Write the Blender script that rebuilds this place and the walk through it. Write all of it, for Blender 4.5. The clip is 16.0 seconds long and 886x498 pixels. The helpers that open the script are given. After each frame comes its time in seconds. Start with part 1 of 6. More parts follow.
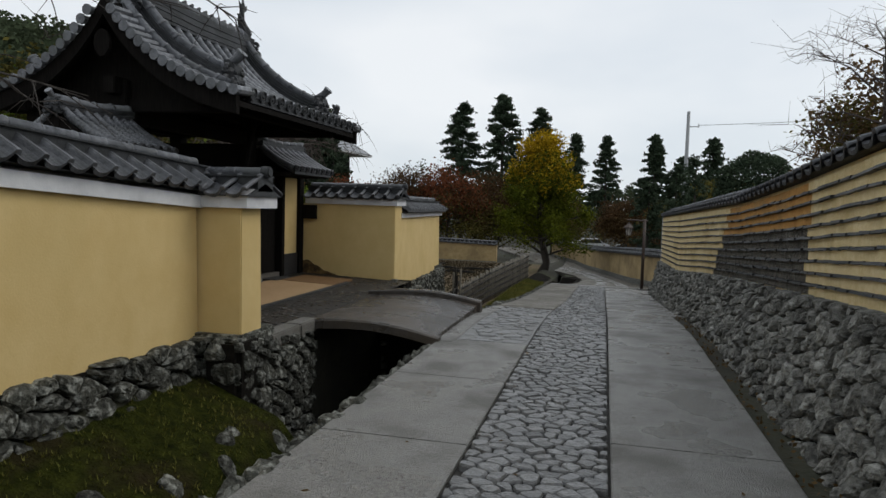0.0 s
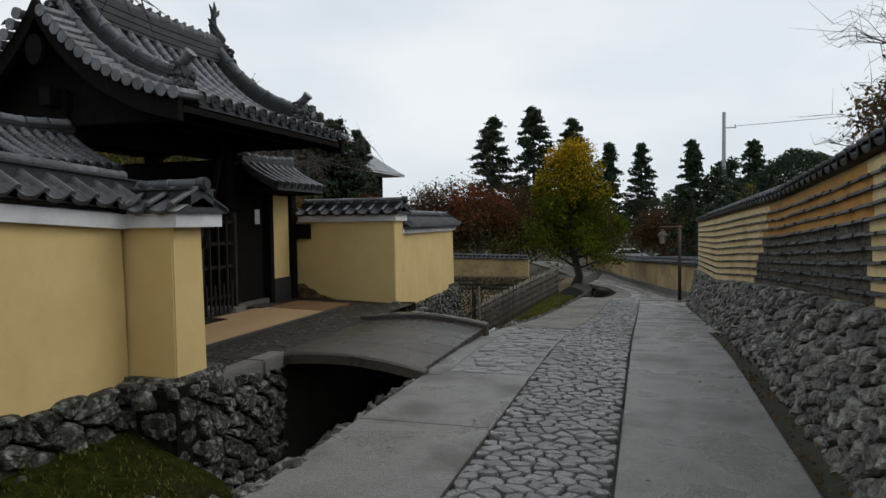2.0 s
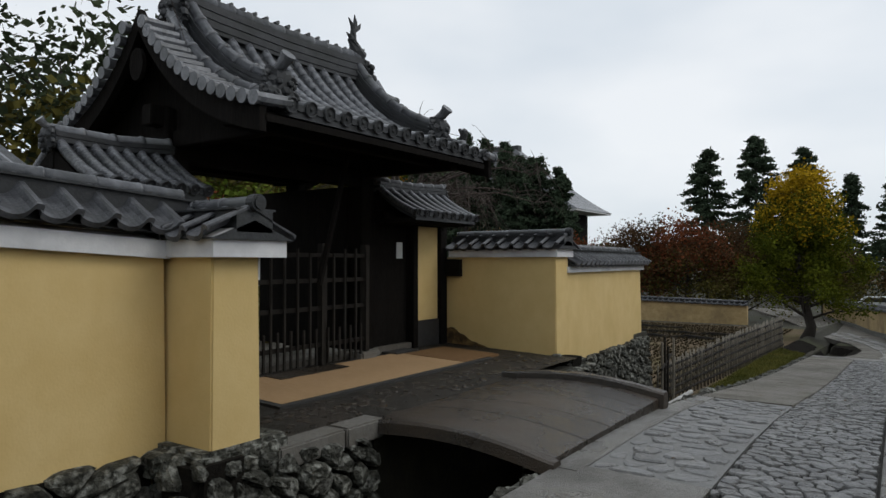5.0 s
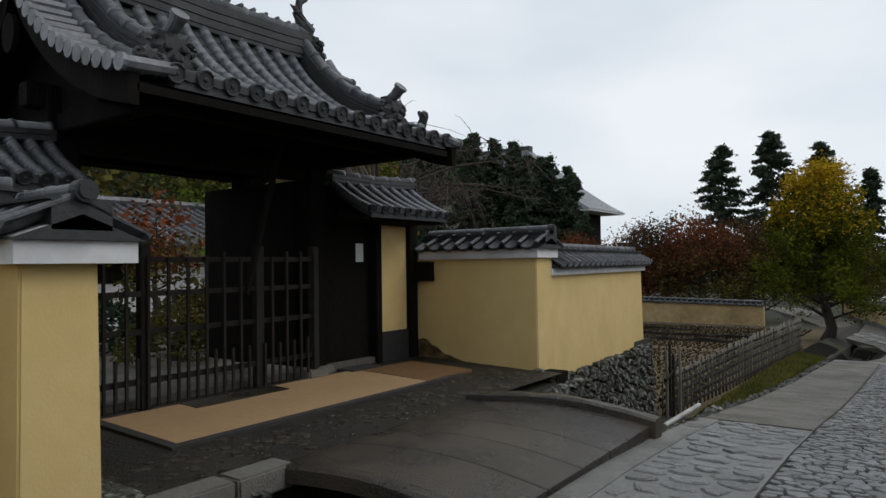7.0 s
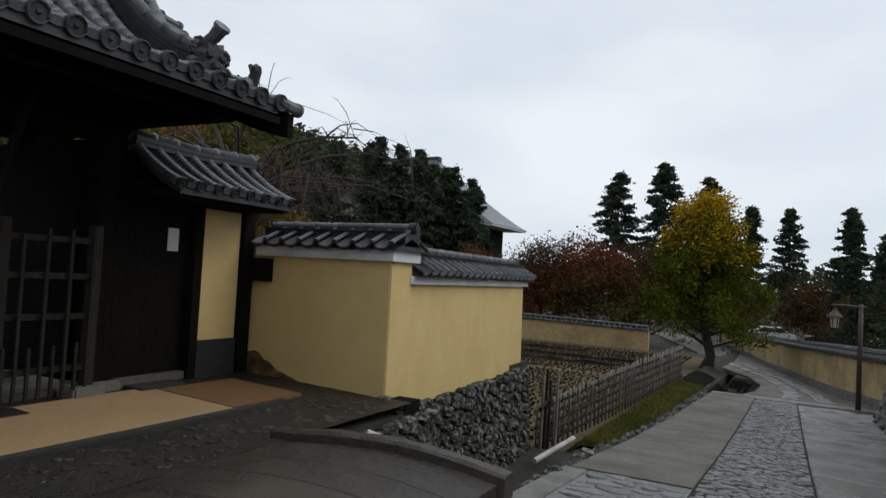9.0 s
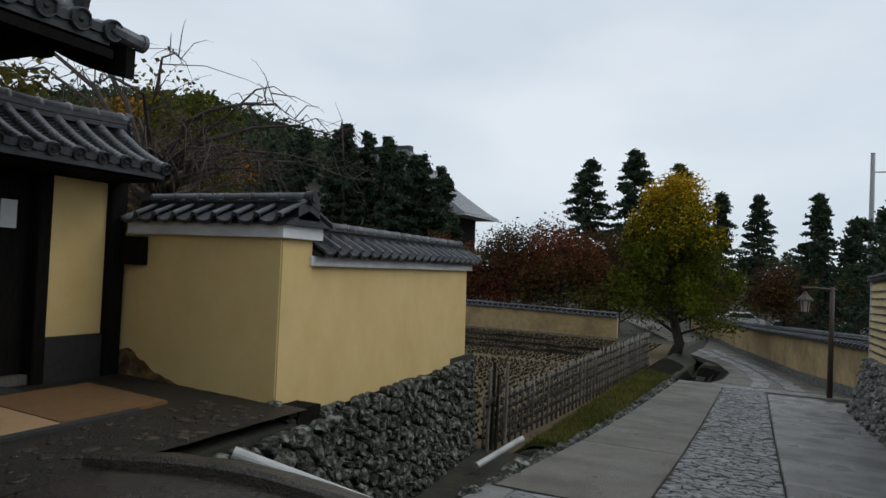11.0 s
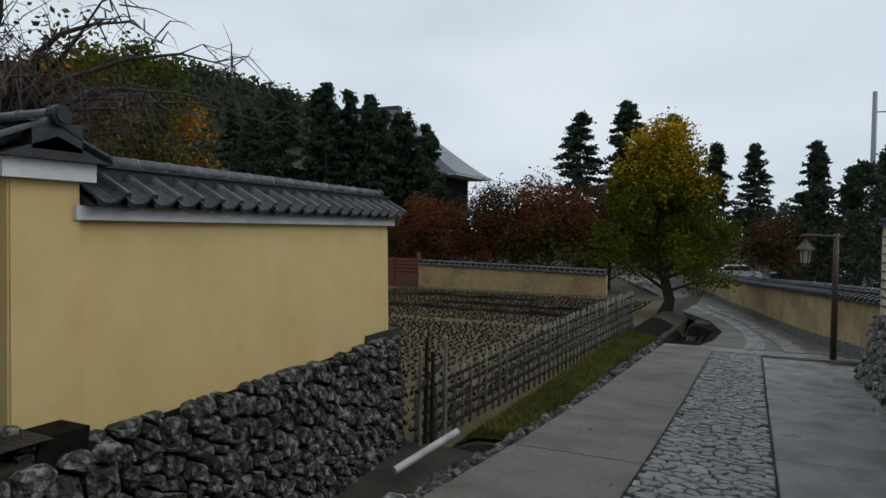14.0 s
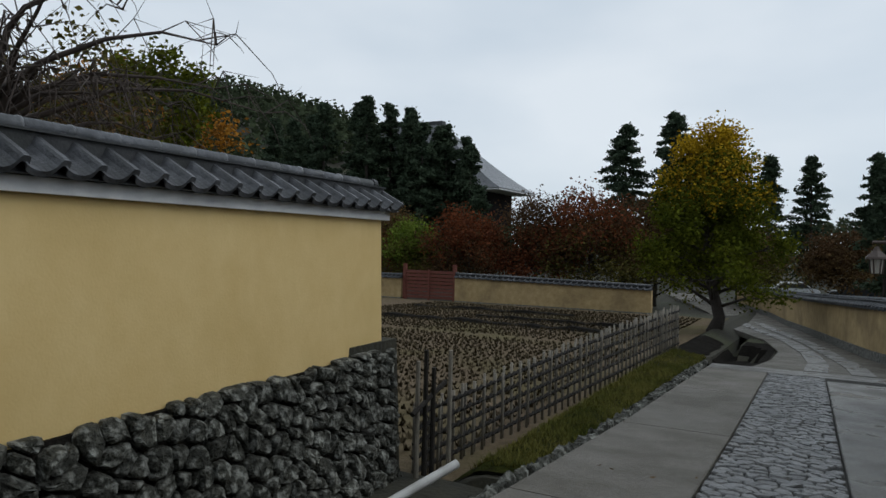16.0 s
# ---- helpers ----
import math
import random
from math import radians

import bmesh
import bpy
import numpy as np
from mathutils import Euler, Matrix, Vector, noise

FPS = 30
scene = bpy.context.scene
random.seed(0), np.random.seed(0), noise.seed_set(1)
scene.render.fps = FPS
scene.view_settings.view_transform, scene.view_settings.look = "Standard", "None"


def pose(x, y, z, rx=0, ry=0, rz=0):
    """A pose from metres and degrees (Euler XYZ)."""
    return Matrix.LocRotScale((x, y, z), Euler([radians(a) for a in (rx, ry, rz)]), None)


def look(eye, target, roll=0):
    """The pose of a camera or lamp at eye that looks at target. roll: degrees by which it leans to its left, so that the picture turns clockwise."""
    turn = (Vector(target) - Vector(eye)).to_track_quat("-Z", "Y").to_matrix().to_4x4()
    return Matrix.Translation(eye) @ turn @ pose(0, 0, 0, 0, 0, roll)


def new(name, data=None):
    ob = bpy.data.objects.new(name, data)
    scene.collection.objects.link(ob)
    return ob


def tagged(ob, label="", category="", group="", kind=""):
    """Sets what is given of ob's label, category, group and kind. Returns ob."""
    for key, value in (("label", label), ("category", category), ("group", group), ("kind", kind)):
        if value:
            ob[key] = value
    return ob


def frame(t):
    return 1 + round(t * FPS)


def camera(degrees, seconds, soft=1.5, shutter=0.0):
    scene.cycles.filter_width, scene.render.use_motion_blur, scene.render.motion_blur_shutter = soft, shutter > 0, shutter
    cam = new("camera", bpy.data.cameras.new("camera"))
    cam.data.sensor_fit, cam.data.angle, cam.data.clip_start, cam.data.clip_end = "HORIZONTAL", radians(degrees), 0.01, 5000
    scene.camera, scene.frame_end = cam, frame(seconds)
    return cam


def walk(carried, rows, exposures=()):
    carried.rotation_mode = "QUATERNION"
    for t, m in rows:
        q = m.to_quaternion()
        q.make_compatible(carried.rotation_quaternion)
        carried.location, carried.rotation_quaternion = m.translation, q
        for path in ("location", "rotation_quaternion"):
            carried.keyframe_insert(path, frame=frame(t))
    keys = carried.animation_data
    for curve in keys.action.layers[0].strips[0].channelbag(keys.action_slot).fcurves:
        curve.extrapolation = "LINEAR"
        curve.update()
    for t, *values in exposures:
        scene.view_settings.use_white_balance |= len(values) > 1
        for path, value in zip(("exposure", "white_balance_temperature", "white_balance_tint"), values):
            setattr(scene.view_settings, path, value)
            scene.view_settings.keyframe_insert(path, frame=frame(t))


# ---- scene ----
cam = camera(66.9, 16.0)
PATH = [
    (0, (0.383, -0.173, 1.625), (0.287, 1.82, 1.492), 1.7),
    (0.5, (0.479, 0.102, 1.605), (0.45, 2.096, 1.45), -0.5),
    (1, (0.587, 0.394, 1.606), (0.427, 2.386, 1.535), 1.4),
    (1.5, (0.733, 0.695, 1.567), (0.48, 2.677, 1.492), -0.1),
    (2, (0.881, 1.021, 1.548), (0.671, 3.008, 1.466), -0.8),
    (2.5, (1.009, 1.324, 1.56), (0.799, 3.312, 1.511), -0.5),
    (3, (1.099, 1.595, 1.559), (0.698, 3.553, 1.48), 0.2),
    (3.5, (1.168, 1.927, 1.542), (0.657, 3.86, 1.519), -0.0),
    (4, (1.204, 2.257, 1.536), (0.711, 4.195, 1.502), -1.3),
    (4.5, (1.272, 2.538, 1.483), (0.639, 4.435, 1.49), 0.1),
    (4.7, (1.236, 2.668, 1.497), (0.524, 4.537, 1.514), 0.2),
    (6.8, (1.263, 4.056, 1.5), (0.32, 5.817, 1.597), -0.1),
    (7, (1.288, 4.173, 1.498), (0.452, 5.99, 1.545), -0.8),
    (7.5, (1.325, 4.581, 1.467), (0.55, 6.423, 1.553), 1.4),
    (8, (1.262, 5.008, 1.481), (0.503, 6.858, 1.469), 1.9),
    (8.5, (1.271, 5.336, 1.492), (0.611, 7.223, 1.441), -0.3),
    (9, (1.323, 5.729, 1.463), (0.752, 7.644, 1.54), 3.2),
    (9.2, (1.384, 5.821, 1.461), (0.797, 7.733, 1.456), 3.4),
    (11.3, (1.618, 7.255, 1.387), (1.158, 9.201, 1.45), 1.5),
    (11.5, (1.645, 7.405, 1.395), (1.196, 9.353, 1.448), 0.1),
    (12, (1.72, 7.747, 1.366), (1.179, 9.669, 1.472), 1.1),
    (12.5, (1.806, 8.082, 1.362), (1.094, 9.949, 1.44), 1.0),
    (13, (1.866, 8.369, 1.335), (1.191, 10.244, 1.504), 2.6),
    (13.5, (1.967, 8.781, 1.326), (1.484, 10.72, 1.411), 0.9),
    (14, (2.056, 9.153, 1.32), (1.568, 11.092, 1.259), 0.7),
    (14.5, (2.138, 9.495, 1.312), (1.649, 11.434, 1.287), 1.4),
    (14.6, (2.152, 9.545, 1.315), (1.649, 11.478, 1.411), 0.5),
    (15, (2.156, 9.796, 1.176), (1.65, 11.73, 1.137), -1.4),
    (15.5, (2.186, 10.169, 1.135), (1.614, 12.085, 1.163), -0.3),
    (16, (2.203, 10.379, 1.112), (1.586, 12.281, 1.097), 1.0),
]
# the lane runs along +y: turn the path so that it does
TURN = Matrix.Rotation(math.atan2(0.19, 1.0), 4, "Z")
walk(cam, [(t, TURN @ look(e, g, r)) for t, e, g, r in PATH], ((0, -0.02, 6560, 9), (9, -0.03, 6400, 9), (12, -0.2, 6200, 7), (16, -0.2, 6200, 7)))

# ---- world and light: an overcast afternoon ----
world = bpy.data.worlds.new("overcast_sky")
scene.world = world
world.use_nodes = True
wt = world.node_tree
wt.nodes.clear()
w_out = wt.nodes.new("ShaderNodeOutputWorld")
w_bg = wt.nodes.new("ShaderNodeBackground")
w_sky = wt.nodes.new("ShaderNodeTexSky")
w_sky.sky_type, w_sky.sun_disc = "NISHITA", False
w_sky.sun_elevation, w_sky.sun_rotation = radians(43), radians(66)
w_gain = wt.nodes.new("ShaderNodeMix")
w_gain.data_type = "RGBA"
w_gain.blend_type = "MULTIPLY"
w_gain.inputs["Factor"].default_value = 1.0
w_gain.inputs["B"].default_value = (0.1, 0.1, 0.1, 1)
w_co = wt.nodes.new("ShaderNodeTexCoord")
w_map = wt.nodes.new("ShaderNodeMapping")
w_map.inputs["Scale"].default_value = (1.2, 1.2, 3.0)
w_noise = wt.nodes.new("ShaderNodeTexNoise")
w_noise.inputs["Scale"].default_value = 1.6
w_noise.inputs["Detail"].default_value = 4
w_ramp = wt.nodes.new("ShaderNodeValToRGB")
w_ramp.color_ramp.elements[0].position, w_ramp.color_ramp.elements[0].color = 0.32, (0.70, 0.77, 0.85, 1)
w_ramp.color_ramp.elements[1].position, w_ramp.color_ramp.elements[1].color = 0.68, (0.93, 0.96, 1.0, 1)
w_mix = wt.nodes.new("ShaderNodeMix")
w_mix.data_type = "RGBA"
w_mix.inputs["Factor"].default_value = 0.9
wt.links.new(w_co.outputs["Generated"], w_map.inputs["Vector"])
wt.links.new(w_map.outputs["Vector"], w_noise.inputs["Vector"])
wt.links.new(w_noise.outputs["Fac"], w_ramp.inputs["Fac"])
wt.links.new(w_sky.outputs["Color"], w_gain.inputs["A"])
wt.links.new(w_gain.outputs["Result"], w_mix.inputs["A"])
wt.links.new(w_ramp.outputs["Color"], w_mix.inputs["B"])
wt.links.new(w_mix.outputs["Result"], w_bg.inputs["Color"])
w_bg.inputs["Strength"].default_value = 1.0
wt.links.new(w_bg.outputs["Background"], w_out.inputs["Surface"])

sun_data = bpy.data.lights.new("sun", "SUN")
sun_data.energy, sun_data.angle, sun_data.color = 0.8, radians(35), (1.0, 0.97, 0.93)
sun = new("sun", sun_data)
sun.matrix_world = look((20, 17, 20), (0, 8, 0))


# ---- materials ----
def material(name, colours, rough=0.8, scale=6.0, bump=0.3, bump_scale=40.0, stain=None, stain_scale=0.8, stain_amount=0.5,
             metal=0.0, vary=0.0, island=0.0, spec=0.5, rough_to=None, stretch=(1, 1, 1), soft_light=0.0, relief=0.02):
    """A surface with grain at two scales. colours: two ends of the grain; stain: a third colour in patches."""
    m = bpy.data.materials.new(name)
    m.use_nodes = True
    t = m.node_tree
    b = t.nodes["Principled BSDF"]
    b.inputs["Metallic"].default_value = metal
    b.inputs["Specular IOR Level"].default_value = spec
    co = t.nodes.new("ShaderNodeTexCoord")
    mp = t.nodes.new("ShaderNodeMapping")
    mp.inputs["Scale"].default_value = stretch
    t.links.new(co.outputs["Object"], mp.inputs["Vector"])
    n1 = t.nodes.new("ShaderNodeTexNoise")
    n1.inputs["Scale"].default_value, n1.inputs["Detail"].default_value, n1.inputs["Roughness"].default_value = scale, 6, 0.65
    t.links.new(mp.outputs["Vector"], n1.inputs["Vector"])
    r1 = t.nodes.new("ShaderNodeValToRGB")
    r1.color_ramp.elements[0].position, r1.color_ramp.elements[1].position = 0.3, 0.7
    r1.color_ramp.elements[0].color, r1.color_ramp.elements[1].color = (*colours[0], 1), (*colours[1], 1)
    t.links.new(n1.outputs["Fac"], r1.inputs["Fac"])
    colour = r1.outputs["Color"]
    n2 = t.nodes.new("ShaderNodeTexNoise")
    n2.inputs["Scale"].default_value, n2.inputs["Detail"].default_value = stain_scale, 5
    t.links.new(mp.outputs["Vector"], n2.inputs["Vector"])
    if stain:
        r2 = t.nodes.new("ShaderNodeValToRGB")
        r2.color_ramp.elements[0].position, r2.color_ramp.elements[1].position = 0.48, 0.66
        r2.color_ramp.elements[0].color = (0, 0, 0, 1)
        r2.color_ramp.elements[1].color = (stain_amount, stain_amount, stain_amount, 1)
        t.links.new(n2.outputs["Fac"], r2.inputs["Fac"])
        mx = t.nodes.new("ShaderNodeMix")
        mx.data_type = "RGBA"
        t.links.new(r2.outputs["Color"], mx.inputs["Factor"])
        t.links.new(colour, mx.inputs["A"])
        mx.inputs["B"].default_value = (*stain, 1)
        colour = mx.outputs["Result"]
    for amount, node, out in ((vary, "ShaderNodeObjectInfo", "Random"), (island, "ShaderNodeNewGeometry", "Random Per Island")):
        if amount:
            info = t.nodes.new(node)
            rng = t.nodes.new("ShaderNodeMapRange")
            rng.inputs["To Min"].default_value, rng.inputs["To Max"].default_value = 1 - amount, 1 + amount
            t.links.new(info.outputs[out], rng.inputs["Value"])
            hs = t.nodes.new("ShaderNodeHueSaturation")
            t.links.new(rng.outputs["Result"], hs.inputs["Value"])
            t.links.new(colour, hs.inputs["Color"])
            colour = hs.outputs["Color"]
    t.links.new(colour, b.inputs["Base Color"])
    if rough_to is None:
        rough_to = min(1, rough + 0.12)
    rr = t.nodes.new("ShaderNodeMapRange")
    rr.inputs["From Min"].default_value, rr.inputs["From Max"].default_value = 0.35, 0.65
    rr.inputs["To Min"].default_value, rr.inputs["To Max"].default_value = rough, rough_to
    t.links.new(n2.outputs["Fac"], rr.inputs["Value"])
    t.links.new(rr.outputs["Result"], b.inputs["Roughness"])
    if bump:
        n3 = t.nodes.new("ShaderNodeTexNoise")
        n3.inputs["Scale"].default_value, n3.inputs["Detail"].default_value = bump_scale, 5
        t.links.new(mp.outputs["Vector"], n3.inputs["Vector"])
        bp = t.nodes.new("ShaderNodeBump")
        bp.inputs["Strength"].default_value, bp.inputs["Distance"].default_value = bump, relief
        t.links.new(n3.outputs["Fac"], bp.inputs["Height"])
        t.links.new(bp.outputs["Normal"], b.inputs["Normal"])
    if soft_light:
        tr = t.nodes.new("ShaderNodeBsdfTranslucent")
        ms = t.nodes.new("ShaderNodeMixShader")
        ms.inputs["Fac"].default_value = soft_light
        t.links.new(colour, tr.inputs["Color"])
        t.links.new(b.outputs["BSDF"], ms.inputs[1])
        t.links.new(tr.outputs["BSDF"], ms.inputs[2])
        t.links.new(ms.outputs["Shader"], t.nodes["Material Output"].inputs["Surface"])
    return m


YELLOW = material("yellow_plaster", ((0.60, 0.43, 0.175), (0.67, 0.50, 0.225)), 0.85, 3, 0.12, 60, stain=(0.52, 0.38, 0.15), stain_scale=0.7, stain_amount=0.5, stretch=(1, 1, 0.85))
# Aged plaster; also darkened for the shade of trees overhanging the far walls.
OLD_SHADED_YELLOW = material("aged_shaded_ochre_plaster", ((0.30, 0.21, 0.095), (0.46, 0.34, 0.17)), 0.88, 4, 0.3, 50, stain=(0.20, 0.145, 0.075), stain_scale=0.9, stain_amount=0.7)
BANDED = material("banded_plaster", ((0.62, 0.47, 0.22), (0.78, 0.64, 0.38)), 0.85, 9, 0.4, 40, stain=(0.48, 0.33, 0.13), stain_scale=1.6, stain_amount=0.5)
OCHRE_DARK = material("stained_ochre_plaster", ((0.40, 0.18, 0.035), (0.54, 0.29, 0.08)), 0.9, 11, 0.4, 50, stain=(0.30, 0.19, 0.08), stain_scale=3)
BARE_MUD = material("bare_mud_wall", ((0.05, 0.046, 0.038), (0.21, 0.19, 0.155)), 0.9, 14, 1.0, 30, relief=0.06, stain=(0.04, 0.037, 0.032), stain_scale=7)
WHITE = material("white_plaster", ((0.55, 0.55, 0.56), (0.68, 0.68, 0.68)), 0.8, 5, 0.1, 60, stain=(0.40, 0.40, 0.41), stain_scale=2.0, stain_amount=0.6)
TILE = material("roof_tile", ((0.042, 0.045, 0.05), (0.15, 0.155, 0.168)), 0.22, 9, 0.2, 50, stain=(0.06, 0.065, 0.06), stain_scale=2.5, stain_amount=0.6, vary=0.22, rough_to=0.5)
TILE_PAN = material("wall_coping_tile", ((0.018, 0.019, 0.022), (0.085, 0.088, 0.096)), 0.3, 14, 0.3, 50, stain=(0.025, 0.027, 0.026), stain_scale=5, stain_amount=0.7, vary=0.35, rough_to=0.55)
# Darker roof_tile; on bedding and end discs it puts shade into the colour.
TILE_DARK = material("dark_roof_tile", ((0.018, 0.019, 0.021), (0.045, 0.047, 0.05)), 0.42, 9, 0.25, 50, stain=(0.03, 0.033, 0.03), stain_scale=2.5, vary=0.2, rough_to=0.6, spec=0.3)
STONE = material("field_stone", ((0.03, 0.03, 0.026), (0.21, 0.207, 0.187)), 0.7, 16, 1.0, 28, relief=0.05, stain=(0.36, 0.36, 0.33), stain_scale=11, stain_amount=0.6, spec=0.3, vary=0.4, rough_to=0.85)
STONE_REST = material("field_stone_rest", ((0.03, 0.03, 0.026), (0.21, 0.207, 0.187)), 0.7, 16, 1.0, 28, relief=0.05, stain=(0.36, 0.36, 0.33), stain_scale=11, stain_amount=0.6, spec=0.3, island=0.4, rough_to=0.85)
STONE_DARK = material("mossy_ditch_stone", ((0.010, 0.011, 0.008), (0.085, 0.084, 0.07)), 0.8, 17, 1.0, 28, relief=0.05, stain=(0.33, 0.335, 0.30), stain_scale=15, stain_amount=0.7, spec=0.2, vary=0.4)
# Earth of joints and ridges; darkened to hold culvert and pit shade too.
EARTH_AND_SHADE = material("earth_and_culvert_shade", ((0.006, 0.0055, 0.005), (0.02, 0.018, 0.015)), 0.95, 20, 0.5, 60, spec=0.04)
COBBLE = material("wet_cobble", ((0.07, 0.07, 0.07), (0.2, 0.2, 0.195)), 0.26, 22, 0.7, 45, stain=(0.19, 0.195, 0.2), stain_scale=5, stain_amount=0.5, vary=0.3, rough_to=0.5)
COBBLE_REST = material("wet_cobble_rest", ((0.07, 0.07, 0.07), (0.2, 0.2, 0.195)), 0.26, 22, 0.7, 45, stain=(0.19, 0.195, 0.2), stain_scale=5, stain_amount=0.5, island=0.3, rough_to=0.5)
JOINT = material("sandy_joint", ((0.02, 0.019, 0.017), (0.05, 0.047, 0.041)), 0.7, 25, 0.5, 80, spec=0.2)
JOINT_PALE = material("pale_mortar", ((0.13, 0.13, 0.127), (0.19, 0.19, 0.184)), 0.5, 25, 0.4, 80)
CONCRETE = material("damp_concrete", ((0.12, 0.117, 0.11), (0.265, 0.257, 0.238)), 0.17, 38, 0.7, 90, relief=0.03, stain=(0.085, 0.08, 0.07), stain_scale=1.3, stain_amount=0.75, vary=0.07, rough_to=0.62)
CONCRETE_TAN = material("sandy_concrete", ((0.075, 0.068, 0.055), (0.175, 0.158, 0.127)), 0.45, 42, 0.8, 90, relief=0.03, stain=(0.07, 0.062, 0.045), stain_scale=1.6, stain_amount=0.6, vary=0.07, rough_to=0.7)
SLAB = material("wet_bridge_slab", ((0.012, 0.0095, 0.007), (0.05, 0.04, 0.03)), 0.13, 34, 0.6, 70, stain=(0.06, 0.042, 0.026), stain_scale=1.5, stain_amount=0.7, vary=0.15, rough_to=0.5)
FORECOURT = material("wet_pebble_paving", ((0.008, 0.0075, 0.006), (0.045, 0.04, 0.031)), 0.45, 40, 1.0, 50, spec=0.25, relief=0.03, stain=(0.05, 0.04, 0.03), stain_scale=2, stain_amount=0.6, rough_to=0.6)
CURB = material("granite_curb", ((0.10, 0.095, 0.085), (0.19, 0.18, 0.16)), 0.5, 25, 0.5, 70, stain=(0.12, 0.11, 0.09), stain_scale=3, stain_amount=0.6)
MAT = material("beige_mat", ((0.33, 0.20, 0.095), (0.40, 0.26, 0.13)), 0.85, 20, 0.4, 120, stain=(0.30, 0.19, 0.09), stain_scale=1.2, stain_amount=0.5)
RUST = material("brown_mat", ((0.13, 0.065, 0.02), (0.19, 0.10, 0.035)), 0.8, 15, 0.4, 100)
RUBBER = material("black_mat", ((0.02, 0.02, 0.018), (0.04, 0.038, 0.035)), 0.8, 30, 0.6, 120)
# Timber lowered to near black to carry the shade under the gate roof.
WOOD = material("near_black_timber", ((0.004, 0.0036, 0.0032), (0.013, 0.011, 0.0095)), 0.85, 8, 0.4, 40, stretch=(6, 6, 0.8), spec=0.08)
WOOD_GREY = material("weathered_timber", ((0.07, 0.062, 0.053), (0.14, 0.125, 0.105)), 0.75, 8, 0.5, 40, stretch=(6, 6, 0.8), vary=0.15)
PICKET = material("dark_picket_timber", ((0.012, 0.0105, 0.009), (0.032, 0.028, 0.023)), 0.75, 8, 0.4, 40, stretch=(6, 6, 0.8), vary=0.2, spec=0.2)
BAMBOO = material("grey_bamboo", ((0.13, 0.115, 0.09), (0.25, 0.225, 0.18)), 0.6, 8, 0.4, 30, stain=(0.07, 0.06, 0.05), stain_scale=3, vary=0.25, stretch=(4, 4, 1))
TWINE = material("dark_twine", ((0.012, 0.011, 0.01), (0.03, 0.027, 0.024)), 0.9, 60, 0.5, 200)
MOSS = material("moss_and_grass", ((0.006, 0.008, 0.002), (0.042, 0.048, 0.008)), 0.95, 9, 1.0, 40, spec=0.04, relief=0.05, stain=(0.028, 0.02, 0.011), stain_scale=1.7, stain_amount=0.8)
FIELD = material("stubble_field_soil", ((0.075, 0.055, 0.033), (0.16, 0.12, 0.075)), 0.95, 7, 1.0, 25, stain=(0.10, 0.09, 0.035), stain_scale=0.35, stain_amount=0.6, spec=0.15)
GROUND = material("dark_soil_ground", ((0.016, 0.016, 0.010), (0.04, 0.036, 0.022)), 0.95, 3, 0.8, 20, stain=(0.05, 0.06, 0.02), stain_scale=0.2)
STUBBLE = material("rice_stubble", ((0.02, 0.016, 0.009), (0.09, 0.07, 0.04)), 0.9, 3, 0, island=0.35, spec=0.1)
BARK = material("dark_bark", ((0.022, 0.018, 0.015), (0.06, 0.05, 0.042)), 0.9, 12, 0.8, 30, stretch=(3, 3, 1))
BARK_GREY = material("grey_twig_bark", ((0.028, 0.02, 0.016), (0.07, 0.052, 0.042)), 0.85, 12, 0.4, 30)
METAL = material("grey_painted_metal", ((0.20, 0.21, 0.215), (0.26, 0.27, 0.275)), 0.45, 8, 0.1, 60)
BROWN_METAL = material("brown_lamp_post", ((0.035, 0.022, 0.016), (0.06, 0.038, 0.028)), 0.5, 8, 0.2, 60)
PVC = material("grey_plastic_pipe", ((0.42, 0.42, 0.41), (0.52, 0.52, 0.50)), 0.4, 8, 0.1, 60, stain=(0.28, 0.27, 0.25), stain_scale=5)
REDWOOD = material("red_brown_boards", ((0.10, 0.028, 0.018), (0.17, 0.05, 0.032)), 0.7, 8, 0.3, 40, stretch=(1, 1, 5))
DARK_SKIRT = material("charcoal_board", ((0.012, 0.012, 0.013), (0.028, 0.027, 0.027)), 0.6, 20, 0.3, 60)
NOTICE = material("pale_notice_paper", ((0.50, 0.51, 0.50), (0.60, 0.61, 0.60)), 0.7, 10, 0.0)
LANTERN = material("milky_lantern_glass", ((0.34, 0.32, 0.28), (0.42, 0.40, 0.35)), 0.35, 4, 0.0)
BLACKPAINT = material("dark_car_paint", ((0.02, 0.022, 0.025), (0.03, 0.032, 0.035)), 0.25, 4, 0.0)
CARWHITE = material("pale_car_paint", ((0.55, 0.56, 0.57), (0.62, 0.63, 0.64)), 0.25, 4, 0.0)


def foliage(name, a, b, island=0.45):
    return material(name, (a, b), 0.75, 1.3, 0, island=island, spec=0.06, soft_light=0.25)


LEAF_GINKGO_Y = foliage("yellow_leaves", (0.30, 0.19, 0.008), (0.43, 0.29, 0.018))
LEAF_GINKGO_G = foliage("yellow_green_leaves", (0.035, 0.05, 0.005), (0.12, 0.13, 0.011))
LEAF_RED = foliage("red_brown_leaves", (0.075, 0.028, 0.014), (0.19, 0.06, 0.024))
LEAF_MAROON = foliage("dark_maroon_leaves", (0.045, 0.030, 0.015), (0.095, 0.052, 0.024))
LEAF_OLIVE = foliage("olive_leaves", (0.05, 0.05, 0.014), (0.12, 0.10, 0.025))
LEAF_ORANGE = foliage("orange_leaves", (0.20, 0.085, 0.015), (0.36, 0.17, 0.02))
